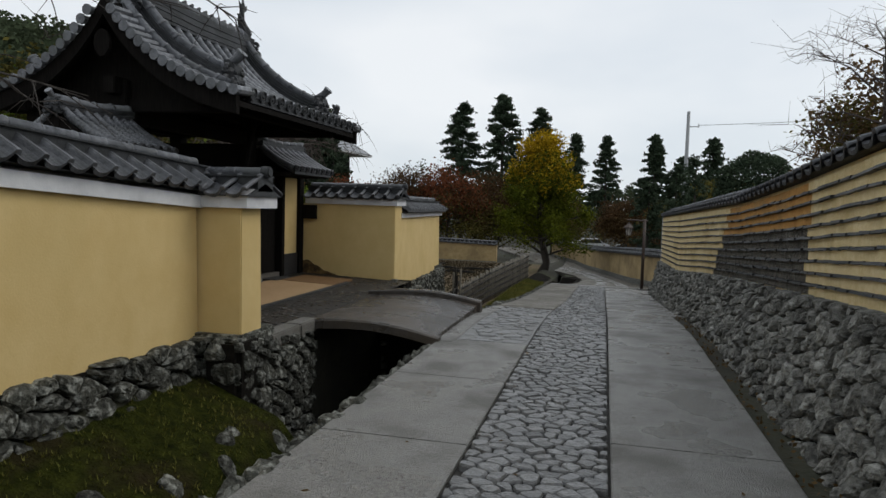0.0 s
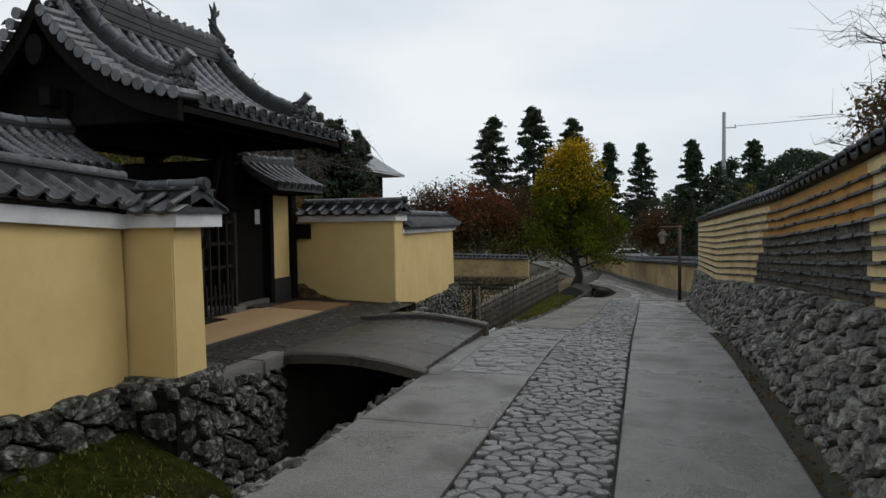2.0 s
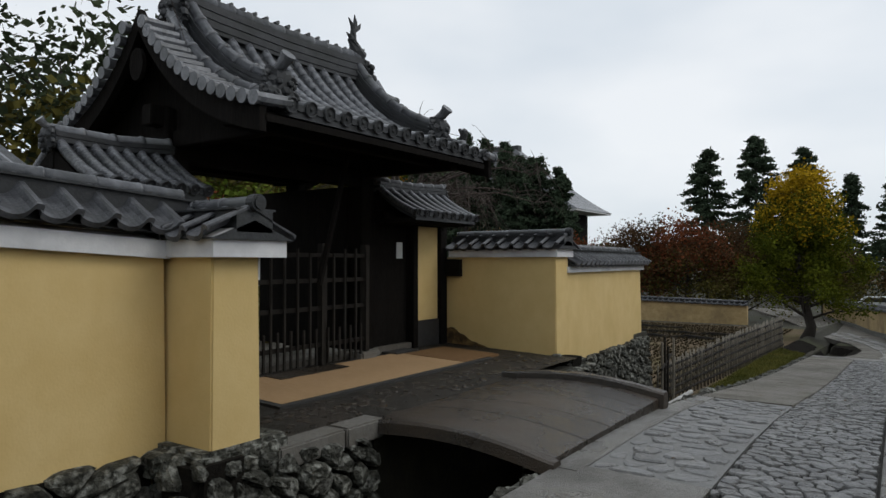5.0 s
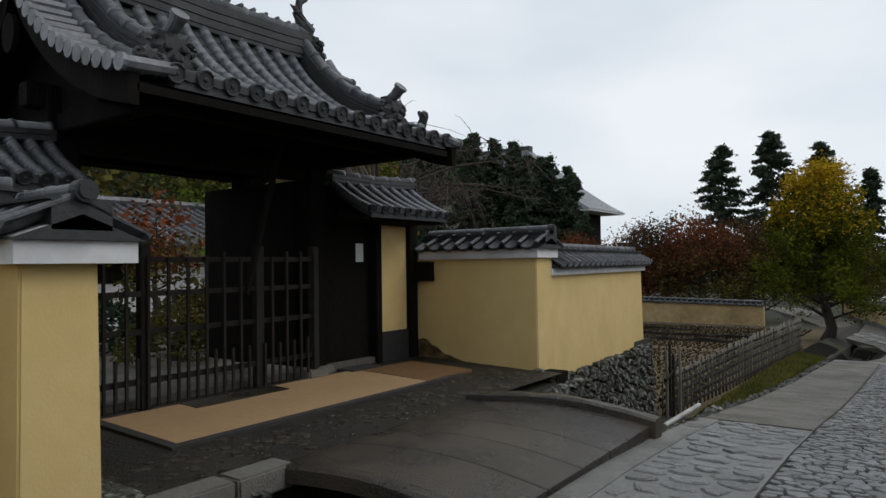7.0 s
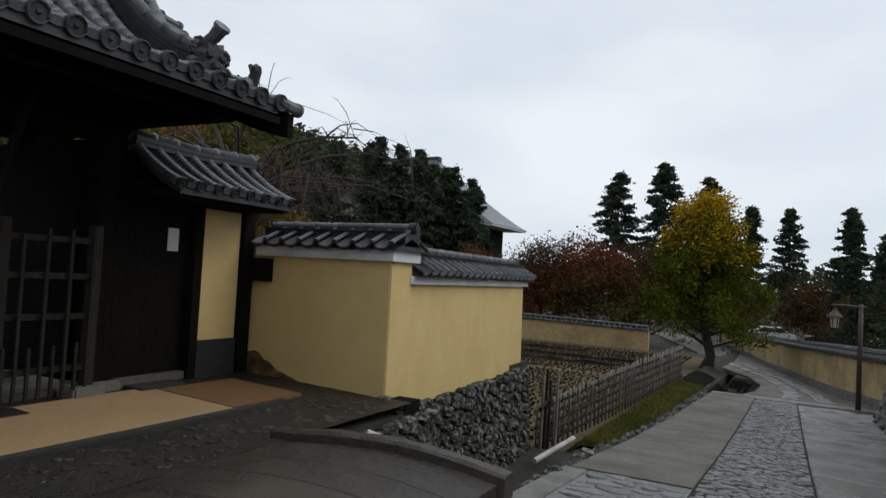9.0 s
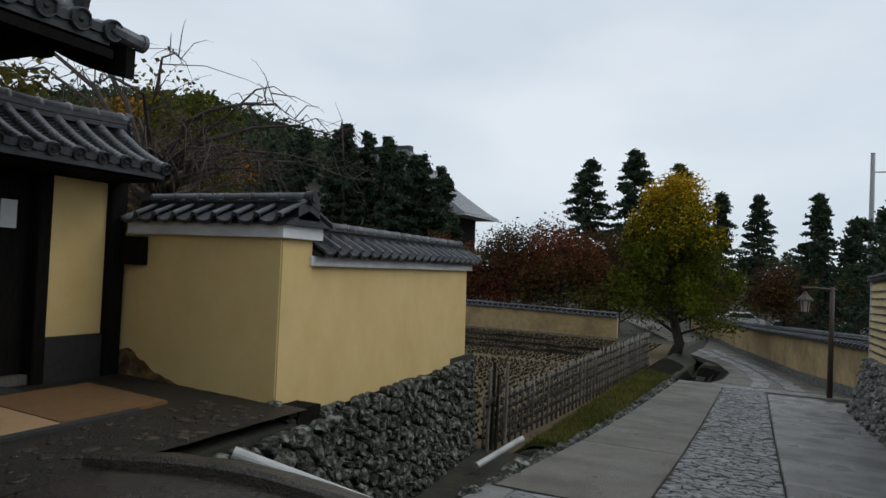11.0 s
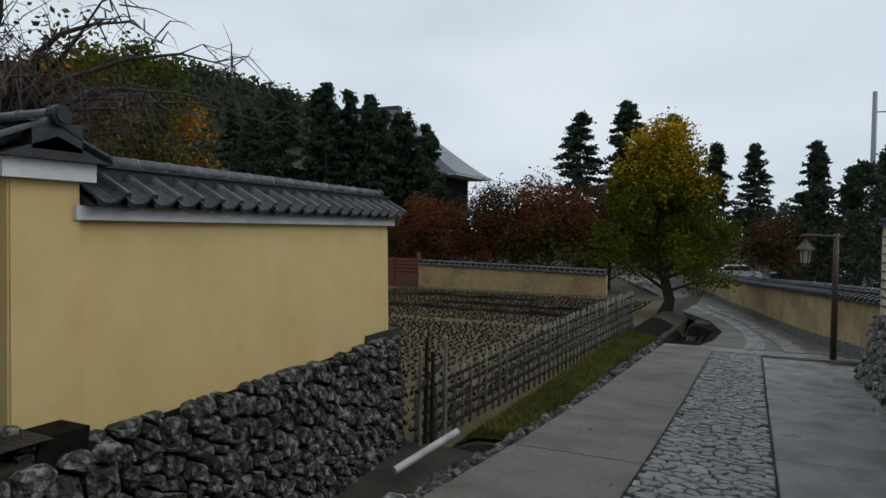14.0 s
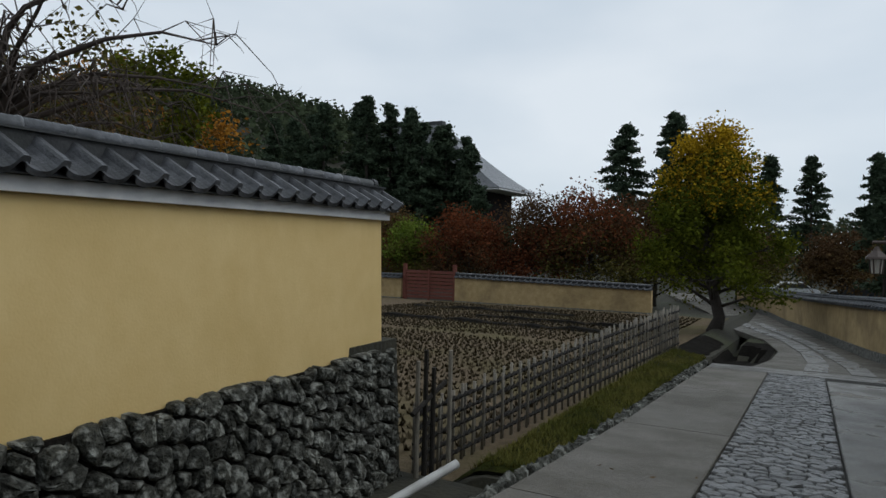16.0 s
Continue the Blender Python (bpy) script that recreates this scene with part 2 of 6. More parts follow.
LEAF_GREEN = foliage("bright_green_leaves", (0.07, 0.11, 0.015), (0.16, 0.20, 0.03))
LEAF_CEDAR = foliage("cedar_needles", (0.026, 0.042, 0.026), (0.066, 0.088, 0.054))
LEAF_HILL = foliage("hill_leaves", (0.028, 0.040, 0.022), (0.065, 0.080, 0.042))
LEAF_BROWN = foliage("dry_brown_leaves", (0.07, 0.045, 0.02), (0.15, 0.095, 0.04))
GRASS = foliage("grass_blades", (0.05, 0.065, 0.012), (0.17, 0.15, 0.04))


# ---- building tools ----
HOME = {}


def thing(name, at, label, category, group="", kind=""):
    ob = new(name)
    ob.empty_display_size = 0.2
    ob.location = at
    HOME[ob] = Matrix.Translation(at)
    return tagged(ob, label, category, group, kind)


def part(name, bm, mat, parent=None, label="", smooth=False):
    """Links a bmesh, or (points, faces), as one mesh object in world coordinates under its thing."""
    me = bpy.data.meshes.new(name)
    if isinstance(bm, tuple):
        me.from_pydata(bm[0], [], bm[1])
    else:
        bm.normal_update()
        bm.to_mesh(me)
        bm.free()
    me.materials.append(mat)
    if smooth:
        me.polygons.foreach_set("use_smooth", [True] * len(me.polygons))
    ob = new(name, me)
    if parent:
        ob.parent = parent
        ob.matrix_parent_inverse = HOME.get(parent, Matrix()).inverted()
    HOME[ob] = Matrix()
    return tagged(ob, label)


def shared(name, me, m, parent, label=""):
    """An object of its own on a mesh that others use too, at the world pose m."""
    ob = new(name, me)
    ob.parent = parent
    ob.matrix_parent_inverse = HOME.get(parent, Matrix()).inverted()
    ob.matrix_basis = m
    HOME[ob] = m
    return tagged(ob, label)


def as_mesh(name, bm, mat, smooth=False):
    me = bpy.data.meshes.new(name)
    bm.normal_update()
    bm.to_mesh(me)
    bm.free()
    me.materials.append(mat)
    if smooth:
        me.polygons.foreach_set("use_smooth", [True] * len(me.polygons))
    return me


def box(x0, x1, y0, y1, z0, z1, bevel=0.0, bm=None):
    out = bm or bmesh.new()
    piece = bmesh.ops.create_cube(out, size=1.0)["verts"]
    for v in piece:
        v.co = Vector(((x0 + x1) / 2 + v.co.x * (x1 - x0), (y0 + y1) / 2 + v.co.y * (y1 - y0), (z0 + z1) / 2 + v.co.z * (z1 - z0)))
    if bevel:
        edges = list({e for v in piece for e in v.link_edges})
        bmesh.ops.bevel(out, geom=edges, offset=bevel, segments=2, affect="EDGES")
    return out


def prism(sections, bm=None, closed=True):
    """Joins rings of points of equal count into one skin with end caps."""
    out = bm or bmesh.new()
    rings = [[out.verts.new(p) for p in ring] for ring in sections]
    n = len(rings[0])
    for a, b in zip(rings, rings[1:]):
        for i in range(n if closed else n - 1):
            j = (i + 1) % n
            out.faces.new((a[i], a[j], b[j], b[i]))
    if closed:
        out.faces.new(rings[0][::-1])
        out.faces.new(rings[-1])
    return out


def tube(points, radii, sides=8, bm=None):
    """A round bar along points, with a radius at each."""
    pts = [Vector(p) for p in points]
    if isinstance(radii, (int, float)):
        radii = [radii] * len(pts)
    rings = []
    for i, p in enumerate(pts):
        way = (pts[min(i + 1, len(pts) - 1)] - pts[max(i - 1, 0)]).normalized()
        side = way.cross(Vector((0, 0, 1)) if abs(way.z) < 0.95 else Vector((1, 0, 0))).normalized()
        up = side.cross(way)
        rings.append([p + (side * math.cos(k * math.tau / sides) + up * math.sin(k * math.tau / sides)) * radii[i] for k in range(sides)])
    return prism(rings, bm)


def lerp(x, xs, ys):
    return float(np.interp(x, xs, ys))


ROAD_Y = (-30, 0, 7, 9, 10.5, 12, 14.5, 17.8, 21.3, 24.3, 30, 45, 80, 200)
ROAD_Z = (0.1, 0.06, 0.01, 0.0, -0.07, -0.19, -0.44, -0.71, -0.93, -1.13, -1.52, -2.3, -3.2, -4.0)


def road_z(y):
    return lerp(y, ROAD_Y, ROAD_Z)


def cells(width, height, du, dv, jitter, seed):
    """Irregular polygons that fill a rectangle: each is the region nearest to one jittered seed of a staggered grid."""
    rng = random.Random(seed)
    nu, nv = max(1, round(width / du)), max(1, round(height / dv))
    du, dv = width / nu, height / nv
    seeds = {}
    for j in range(-1, nv + 1):
        for i in range(-1, nu + 1):
            seeds[i, j] = ((i + 0.5 + (0.25 if j % 2 else -0.25) + rng.uniform(-jitter, jitter)) * du, (j + 0.5 + rng.uniform(-jitter, jitter)) * dv)
    out = []
    for j in range(nv):
        for i in range(nu):
            cx, cy = seeds[i, j]
            poly = [(max(0, cx - 1.4 * du), max(0, cy - 1.4 * dv)), (min(width, cx + 1.4 * du), max(0, cy - 1.4 * dv)),
                    (min(width, cx + 1.4 * du), min(height, cy + 1.4 * dv)), (max(0, cx - 1.4 * du), min(height, cy + 1.4 * dv))]
            for b in (-2, -1, 0, 1, 2):
                for a in (-2, -1, 0, 1, 2):
                    other = seeds.get((i + a, j + b))
                    if not other or (a == 0 and b == 0):
                        continue
                    # compare in grid units, so that the pieces keep their long side
                    mx, my = (cx + other[0]) / 2 / du, (cy + other[1]) / 2 / dv
                    nx, ny = (other[0] - cx) / du, (other[1] - cy) / dv
                    side = [(p[0] / du - mx) * nx + (p[1] / dv - my) * ny for p in poly]
                    cut = []
                    for k in range(len(poly)):
                        p, q, s, r = poly[k], poly[(k + 1) % len(poly)], side[k], side[(k + 1) % len(poly)]
                        if s <= 0:
                            cut.append(p)
                        if s * r < 0:
                            f = s / (s - r)
                            cut.append((p[0] + (q[0] - p[0]) * f, p[1] + (q[1] - p[1]) * f))
                    poly = cut
                    if len(poly) < 3:
                        break
                if len(poly) < 3:
                    break
            if len(poly) >= 3:
                out.append(poly)
    return out


def stone(poly, place, gap, rise, rng, round_off=0.7, rough=0.25):
    """One stone: the polygon, drawn in by gap, standing proud of its bed with a rounded, uneven top. Returns points and faces."""
    if len(poly) < 9:
        # wear the corners off
        poly = [(p[0] * (1 - f) + q[0] * f, p[1] * (1 - f) + q[1] * f) for p, q in zip(poly, poly[1:] + poly[:1]) for f in (0.2, 0.8)]
    cx, cy = sum(p[0] for p in poly) / len(poly), sum(p[1] for p in poly) / len(poly)
    size = max(math.hypot(p[0] - cx, p[1] - cy) for p in poly)
    keep = max(0.3, 1 - gap / max(size, 1e-4))
    high = rise * rng.uniform(0.65, 1.25)
    tilt = (rng.uniform(-rough, rough) * high / size, rng.uniform(-rough, rough) * high / size)
    pts, n = [], len(poly)
    for scale, h in ((keep, -0.02), (keep * rng.uniform(0.93, 1.0), high * 0.55), (keep * round_off, high)):
        for p in poly:
            x, y = (p[0] - cx) * scale, (p[1] - cy) * scale
            hh = h + (x * tilt[0] + y * tilt[1] + rng.uniform(-0.4, 0.4) * rough * rise if h > 0 else 0)
            pts.append(place(cx + x, cy + y, hh))
    pts.append(place(cx, cy, high * rng.uniform(0.98, 1.12)))
    faces = []
    for r in (0, 1):
        for i in range(n):
            j = (i + 1) % n
            faces.append((r * n + i, r * n + j, (r + 1) * n + j, (r + 1) * n + i))
    for i in range(n):
        faces.append((2 * n + i, 2 * n + (i + 1) % n, 3 * n))
    return pts, faces


def stonework(name, parent, polys, place, gap, rise, mat, rest_mat, near, seed, limit=300, round_off=0.7, label="", rough=0.25):
    """Stones as parts where near(u, v) holds, up to the limit; the others joined."""
    rng = random.Random(seed)
    made, rest_p, rest_f = 0, [], []
    for poly in polys:
        cx, cy = sum(p[0] for p in poly) / len(poly), sum(p[1] for p in poly) / len(poly)
        pts, faces = stone(poly, place, gap, rise, rng, round_off, rough)
        if made < limit and near(cx, cy):
            part(name, (pts, faces), mat, parent)
            made += 1
        else:
            k = len(rest_p)
            rest_p += pts
            rest_f += [tuple(i + k for i in f) for f in faces]
    if rest_p:
        tagged(part("joined_" + name + "s", (rest_p, rest_f), rest_mat, parent, label), kind="stuff")


def leaves(count, sample, size, seed, aspect=0.6):
    """Many small leaf blades, each folded along its middle, at places that sample(rng) gives."""
    rng = random.Random(seed)
    pts, faces = [], []
    for _ in range(count):
        c = sample(rng)
        a = Vector((rng.gauss(0, 1), rng.gauss(0, 1), rng.gauss(0, 0.7))).normalized()
        b = a.cross(Vector((rng.gauss(0, 1), rng.gauss(0, 1), rng.gauss(0, 1)))).normalized()
        s = size * rng.uniform(0.6, 1.35)
        k = len(pts)
        pts += [c - a * s, c + b * s * aspect, c + a * s, c - b * s * aspect]
        faces.append((k, k + 1, k + 2, k + 3))
    return pts, faces


def limbs(root, top, radius, count, reach, seed, lift=0.5, twigs=3, droop=0.0, bm=None, sides=6, start=0.35, taper=0.55):
    """A tapered trunk with side limbs and twigs. Returns the bmesh and the limb tips."""
    rng = random.Random(seed)
    root, top = Vector(root), Vector(top)
    out = bm or bmesh.new()
    trunk = [root + (top - root) * f + Vector((rng.uniform(-1, 1), rng.uniform(-1, 1), 0)) * radius * 1.2 * (0 < f < 1) for f in (0, 0.08, 0.25, 0.5, 0.75, 1)]
    tube(trunk, [radius * 1.5, radius * 1.05, radius * 0.85, radius * 0.6, radius * 0.35, radius * 0.08], 9, out)
    tips = []
    for i in range(count):
        f = start + (0.95 - start) * i / max(1, count - 1)
        base = trunk[0].lerp(trunk[-1], f)
        ang = i * 2.4 + rng.uniform(-0.5, 0.5)
        r = reach * (1 - taper * f) * rng.uniform(0.7, 1.2)
        way = Vector((math.cos(ang), math.sin(ang), lift * rng.uniform(0.5, 1.4)))
        mid = base + way * r * 0.5 + Vector((0, 0, r * 0.08))
        end = base + way * r + Vector((rng.uniform(-0.2, 0.2) * r, rng.uniform(-0.2, 0.2) * r, -droop * r))
        rr = radius * 0.4 * (1 - 0.6 * f)
        tube((base, mid, end), (rr, rr * 0.6, rr * 0.15), sides, out)
        tips.append(end)
        for _ in range(twigs):
            at = mid.lerp(end, rng.uniform(0, 0.9))
            side = Vector((rng.gauss(0, 1), rng.gauss(0, 1), rng.gauss(0.3, 0.6))).normalized() * r * rng.uniform(0.25, 0.5)
            bend = at + side * 0.55 + Vector((0, 0, 0.05 * r))
            tip = at + side + Vector((0, 0, -droop * r * 1.2))
            tube((at, bend, tip), (rr * 0.35, rr * 0.22, rr * 0.06), 4, out)
            tips.append(tip)
    return out, tips


def crown_tree(name, label, root, height, radius, mats, seed, count=5000, size=0.09, trunk=0.16, low=0.3, flat=1.0, lean=(0, 0), bark=BARK, group="", limb_count=14, puff=0.42, taper=0.55):
    """A broad-leaved tree: trunk, limbs and a crown of many leaves gathered round the twig tips."""
    ob = thing(name, root, label, "tree", group)
    top = (root[0] + lean[0], root[1] + lean[1], root[2] + height * 0.93)
    bm, tips = limbs(root, top, trunk, limb_count, radius, seed, lift=0.35, twigs=4, start=low, taper=taper)
    part("trunk", bm, bark, ob, smooth=True)
    tips = [t for t in tips if t.z > root[2] + height * low * 0.8]
    share = count // len(mats)
    for k, mat in enumerate(mats):
        group_tips = sorted(tips, key=lambda t: t.z)
        lo, hi = int(len(tips) * k / len(mats) * 0.7), int(len(tips) * (0.3 + 0.7 * (k + 1) / len(mats)))
        chosen = group_tips[lo:max(hi, lo + 1)]

        def sample(rng, chosen=chosen):
            c = rng.choice(chosen)
            s = radius * puff * rng.uniform(0.5, 1.0)
            d = Vector((rng.gauss(0, 1), rng.gauss(0, 1), rng.gauss(0, 0.75) * flat)).normalized() * rng.random() ** 0.5
            return c + d * s
        part("crown", leaves(share, sample, size, seed + k), mat, ob)
    return ob


def conifer(name, label, root, height, radius, seed, count=4200, mat=LEAF_CEDAR, bare=0.25, size=0.2, group="tall cedars", ragged=0.35, taper=0.62):
    """A cedar: a straight trunk and drooping layers of needle sprays, with gaps between them."""
    ob = thing(name, root, label, "tree", group)
    part("trunk", tube([(root[0], root[1], root[2] + height * f) for f in (0, 0.3, 0.7, 1)], [height * 0.016, height * 0.012, height * 0.007, 0.02], 8), BARK, ob, smooth=True)
    rng = random.Random(seed)
    boughs = []
    for i in range(int(height * 7)):
        f = bare + (1 - bare) * (i / (height * 7)) ** 0.9
        a = rng.uniform(0, math.tau)
        r = radius * (1 - f) ** taper * rng.uniform(1 - ragged, 1 + ragged * 0.5) + 0.25
        boughs.append((f, a, r))

    def sample(g):
        f, a, r = g.choice(boughs)
        q = g.uniform(0.05, 1) ** 0.6
        return Vector((root[0] + math.cos(a) * r * q + g.gauss(0, 0.05 * height ** 0.5), root[1] + math.sin(a) * r * q + g.gauss(0, 0.05 * height ** 0.5),
                       root[2] + height * f - r * q * 0.28 + g.gauss(0, 0.12) + 0.12 * r * q * q))
    part("crown", leaves(count, sample, size, seed + 1, 0.5), mat, ob)
    return ob


# ---- ground ----
def field_z(y):
    return lerp(y, (16.6, 25, 45, 60, 200), (-1.45, -1.62, -2.2, -3.0, -4.1))


def ground_z(b, y):
    r = road_z(y) - 0.07
    if b > -1.51:
        if 23.9 < y and ((b + 1.35) / 0.62) ** 2 + ((y - 28.3) / 3.0) ** 2 < 1:
            return r - 0.4
        return r
    if y < 5.64:
        return 0.15 if b < -3.5 else lerp(b, (-3.5, -2.5, -2.1, -1.7, -1.5), (-0.1, -0.5, -0.95, -1.15, -1.15))
    if y < 16.65:
        if b < -3.6:
            return 0.1
        return 0.08 if b < -3.02 and y < 11.9 else -1.3
    f = field_z(y)
    if y > 23.9 and ((b + 1.35) / 0.62) ** 2 + ((y - 28.3) / 3.0) ** 2 < 1:
        return r - 0.4
    edge = r - lerp(y, (16.7, 19.5, 25), (0.5, 0.25, 0.15))
    return lerp(b, (-3.1, -2.7, -1.96, -1.93, -1.55), (f, f + 0.25, edge, r - 0.5, r - 0.45))


gx = [-420, -200, -100, -60, -40, -30, -24, -18, -14, -11, -9, -7, -5.5, -4.4, -3.62, -3.58, -3.3, -3.04, -2.99, -2.8, -2.6, -2.4, -2.2, -1.96, -1.93, -1.7, -1.53, -1.5]
gx += [-1.2, -0.9, -0.6, -0.3, 0.3, 1.0, 1.9, 3, 5, 8, 12, 20, 40, 100, 420]
gy = [-300, -80, -30, -12, -8] + [-6 + 0.7 * i for i in range(16)] + [5.62, 5.66] + [6 + 0.7 * i for i in range(16)] + [16.63, 16.68] + [17 + 0.7 * i for i in range(50)]
gy = sorted(set(gy)) + [56, 64, 80, 110, 160, 250, 600, 1500]
points = [(b, y, ground_z(b, y) + (0.02 * noise.noise((b * 2, y * 2, 0)) if b < -1.55 else 0)) for y in gy for b in gx]
nb = len(gx)
quads = [(j * nb + i, j * nb + i + 1, (j + 1) * nb + i + 1, (j + 1) * nb + i) for j in range(len(gy) - 1) for i in range(nb - 1)]
ground = tagged(part("ground", (points, quads), GROUND), "dark soil and grass ground with a drainage ditch", "ground", kind="structure")


def sheet(name, xs, ys, height, mat, parent, label="", thick=0.06):
    """A ground layer that lies over the sheet below it."""
    n = len(xs)
    pts = [(x, y, height(x, y)) for y in ys for x in xs]
    fs = [(j * n + i, j * n + i + 1, (j + 1) * n + i + 1, (j + 1) * n + i) for j in range(len(ys) - 1) for i in range(n - 1)]
    return part(name, (pts, fs), mat, parent, label)


def steps(a, b, n):
    return [a + (b - a) * i / n for i in range(n + 1)]


def uneven(b, y, lift):
    return ground_z(b, y) + lift + 0.035 * noise.noise((b * 2.2, y * 2.2, 3)) + 0.018 * noise.noise((b * 7, y * 7, 5))


moss_bank = tagged(sheet("moss_bank", steps(-3.46, -1.56, 30), steps(-5, 5.6, 80), lambda b, y: uneven(b, y, 0.05), MOSS, None), "green moss and fallen leaves on the ditch bank", "moss", kind="stuff")
verge = tagged(sheet("verge", steps(-2.98, -1.95, 16), steps(16.75, 28.4, 110), lambda b, y: uneven(b, y, 0.03), MOSS, None), "mossy grass verge between bamboo fence and lane", "grass verge", kind="stuff")
field = tagged(sheet("field", steps(-34, -3.02, 60), steps(16.8, 44.2, 60), lambda b, y: uneven(b, y, 0.03), FIELD, None), "harvested rice field with brown stubble and muddy rows", "field", kind="structure")

rng = random.Random(5)
pts, fs = [], []
for row in range(70):
    for k in range(110):
        x, y = -3.6 - row * 0.24 + rng.uniform(-0.04, 0.04) - 0.05 * k * 0.1, 17.4 + k * 0.24 + rng.uniform(-0.05, 0.05)
        if x < -18 or y > 43 or 29.2 < y < 29.9:
            continue
        z = uneven(x, y, 0.03)
        for _ in range(5):
            a, h = rng.uniform(0, math.tau), rng.uniform(0.05, 0.11)
            k0 = len(pts)
            dx, dy = math.cos(a) * 0.05, math.sin(a) * 0.05
            pts += [(x + dx * 0.2 - dy * 0.8, y + dy * 0.2 + dx * 0.8, z - 0.01), (x + dx * 0.2 + dy * 0.8, y + dy * 0.2 - dx * 0.8, z - 0.01), (x + dx * 1.5, y + dy * 1.5, z + h)]
            fs.append((k0, k0 + 1, k0 + 2))
tagged(part("rice_stubble", (pts, fs), STUBBLE), "rows of cut straw-coloured rice stubble", "stubble", kind="stuff")
straw = bmesh.new()
for x0, x1, y, w in ((-15, -6, 33.5, 0.9), (-12, -4.5, 36.0, 0.7), (-17, -9, 39.5, 0.9)):
    ring = []
    for i in range(25):
        x = x0 + (x1 - x0) * i / 24
        yy, h = y + 0.4 * noise.noise((x, y, 1)), 0.14 + 0.1 * noise.noise((x * 1.3, y, 7))
        z = field_z(yy)
        ring.append([(x, yy - w / 2, z), (x, yy - w / 4, z + h), (x, yy + w / 4, z + h * 0.9), (x, yy + w / 2, z)])
    prism(ring, straw)
tagged(part("mud_ridges", straw, EARTH_AND_SHADE), "low dark mud ridges across the field", "mud ridge", kind="stuff")


def tufts(name, label, count, sample, seed, size=0.07, mat=GRASS):
    g = random.Random(seed)
    p, f = [], []
    for _ in range(count):
        c = sample(g)
        for _ in range(3):
            a, h = g.uniform(0, math.tau), size * g.uniform(0.5, 1.5)
            k = len(p)
            d = Vector((math.cos(a), math.sin(a), 0))
            s = Vector((-d.y, d.x, 0)) * 0.006
            p += [c - s, c + s, c + d * h * 0.6 + Vector((0, 0, h))]
            f.append((k, k + 1, k + 2))
    tagged(part(name, (p, f), mat), label, "grass", kind="stuff")


def on_bank(g):
    b, y = g.uniform(-3.4, -1.9), g.uniform(-1, 5.5)
    return Vector((b, y, uneven(b, y, 0.045)))


def on_verge(g):
    b, y = g.uniform(-2.9, -1.96), g.uniform(16.9, 28.2)
    return Vector((b, y, uneven(b, y, 0.025)))


tufts("bank_grass", "short grass and moss on the ditch bank", 2600, on_bank, 11, 0.035)
tufts("verge_grass", "yellowing grass along the verge", 6500, on_verge, 12, 0.07)


# ---- walls with tiled copings ----
PAN_PROFILE = ((0, -0.004), (0.08, -0.014), (0.2, -0.024), (0.35, -0.03), (0.5, -0.028), (0.62, -0.016), (0.72, 0.006), (0.79, 0.034), (0.84, 0.046), (0.98, 0.046), (1.03, 0.034))


def pantile(width, length):
    """A shallow pan that rises to a narrow roll, whose sharp edge laps over the next tile."""
    bm = bmesh.new()
    rows = []
    for y, drop, thick in ((0, 0.012, 0.014), (length * 0.5, 0.003, 0.014), (length * 0.93, 0.0, 0.016), (length, -0.004, 0.034)):
        top = [Vector((-width * (u - 0.5), y, z + drop)) for u, z in PAN_PROFILE]
        rows.append(top + [p - Vector((0, 0, thick)) for p in reversed(top)])
    prism(rows, bm)
    return as_mesh("pantile", bm, TILE_PAN)


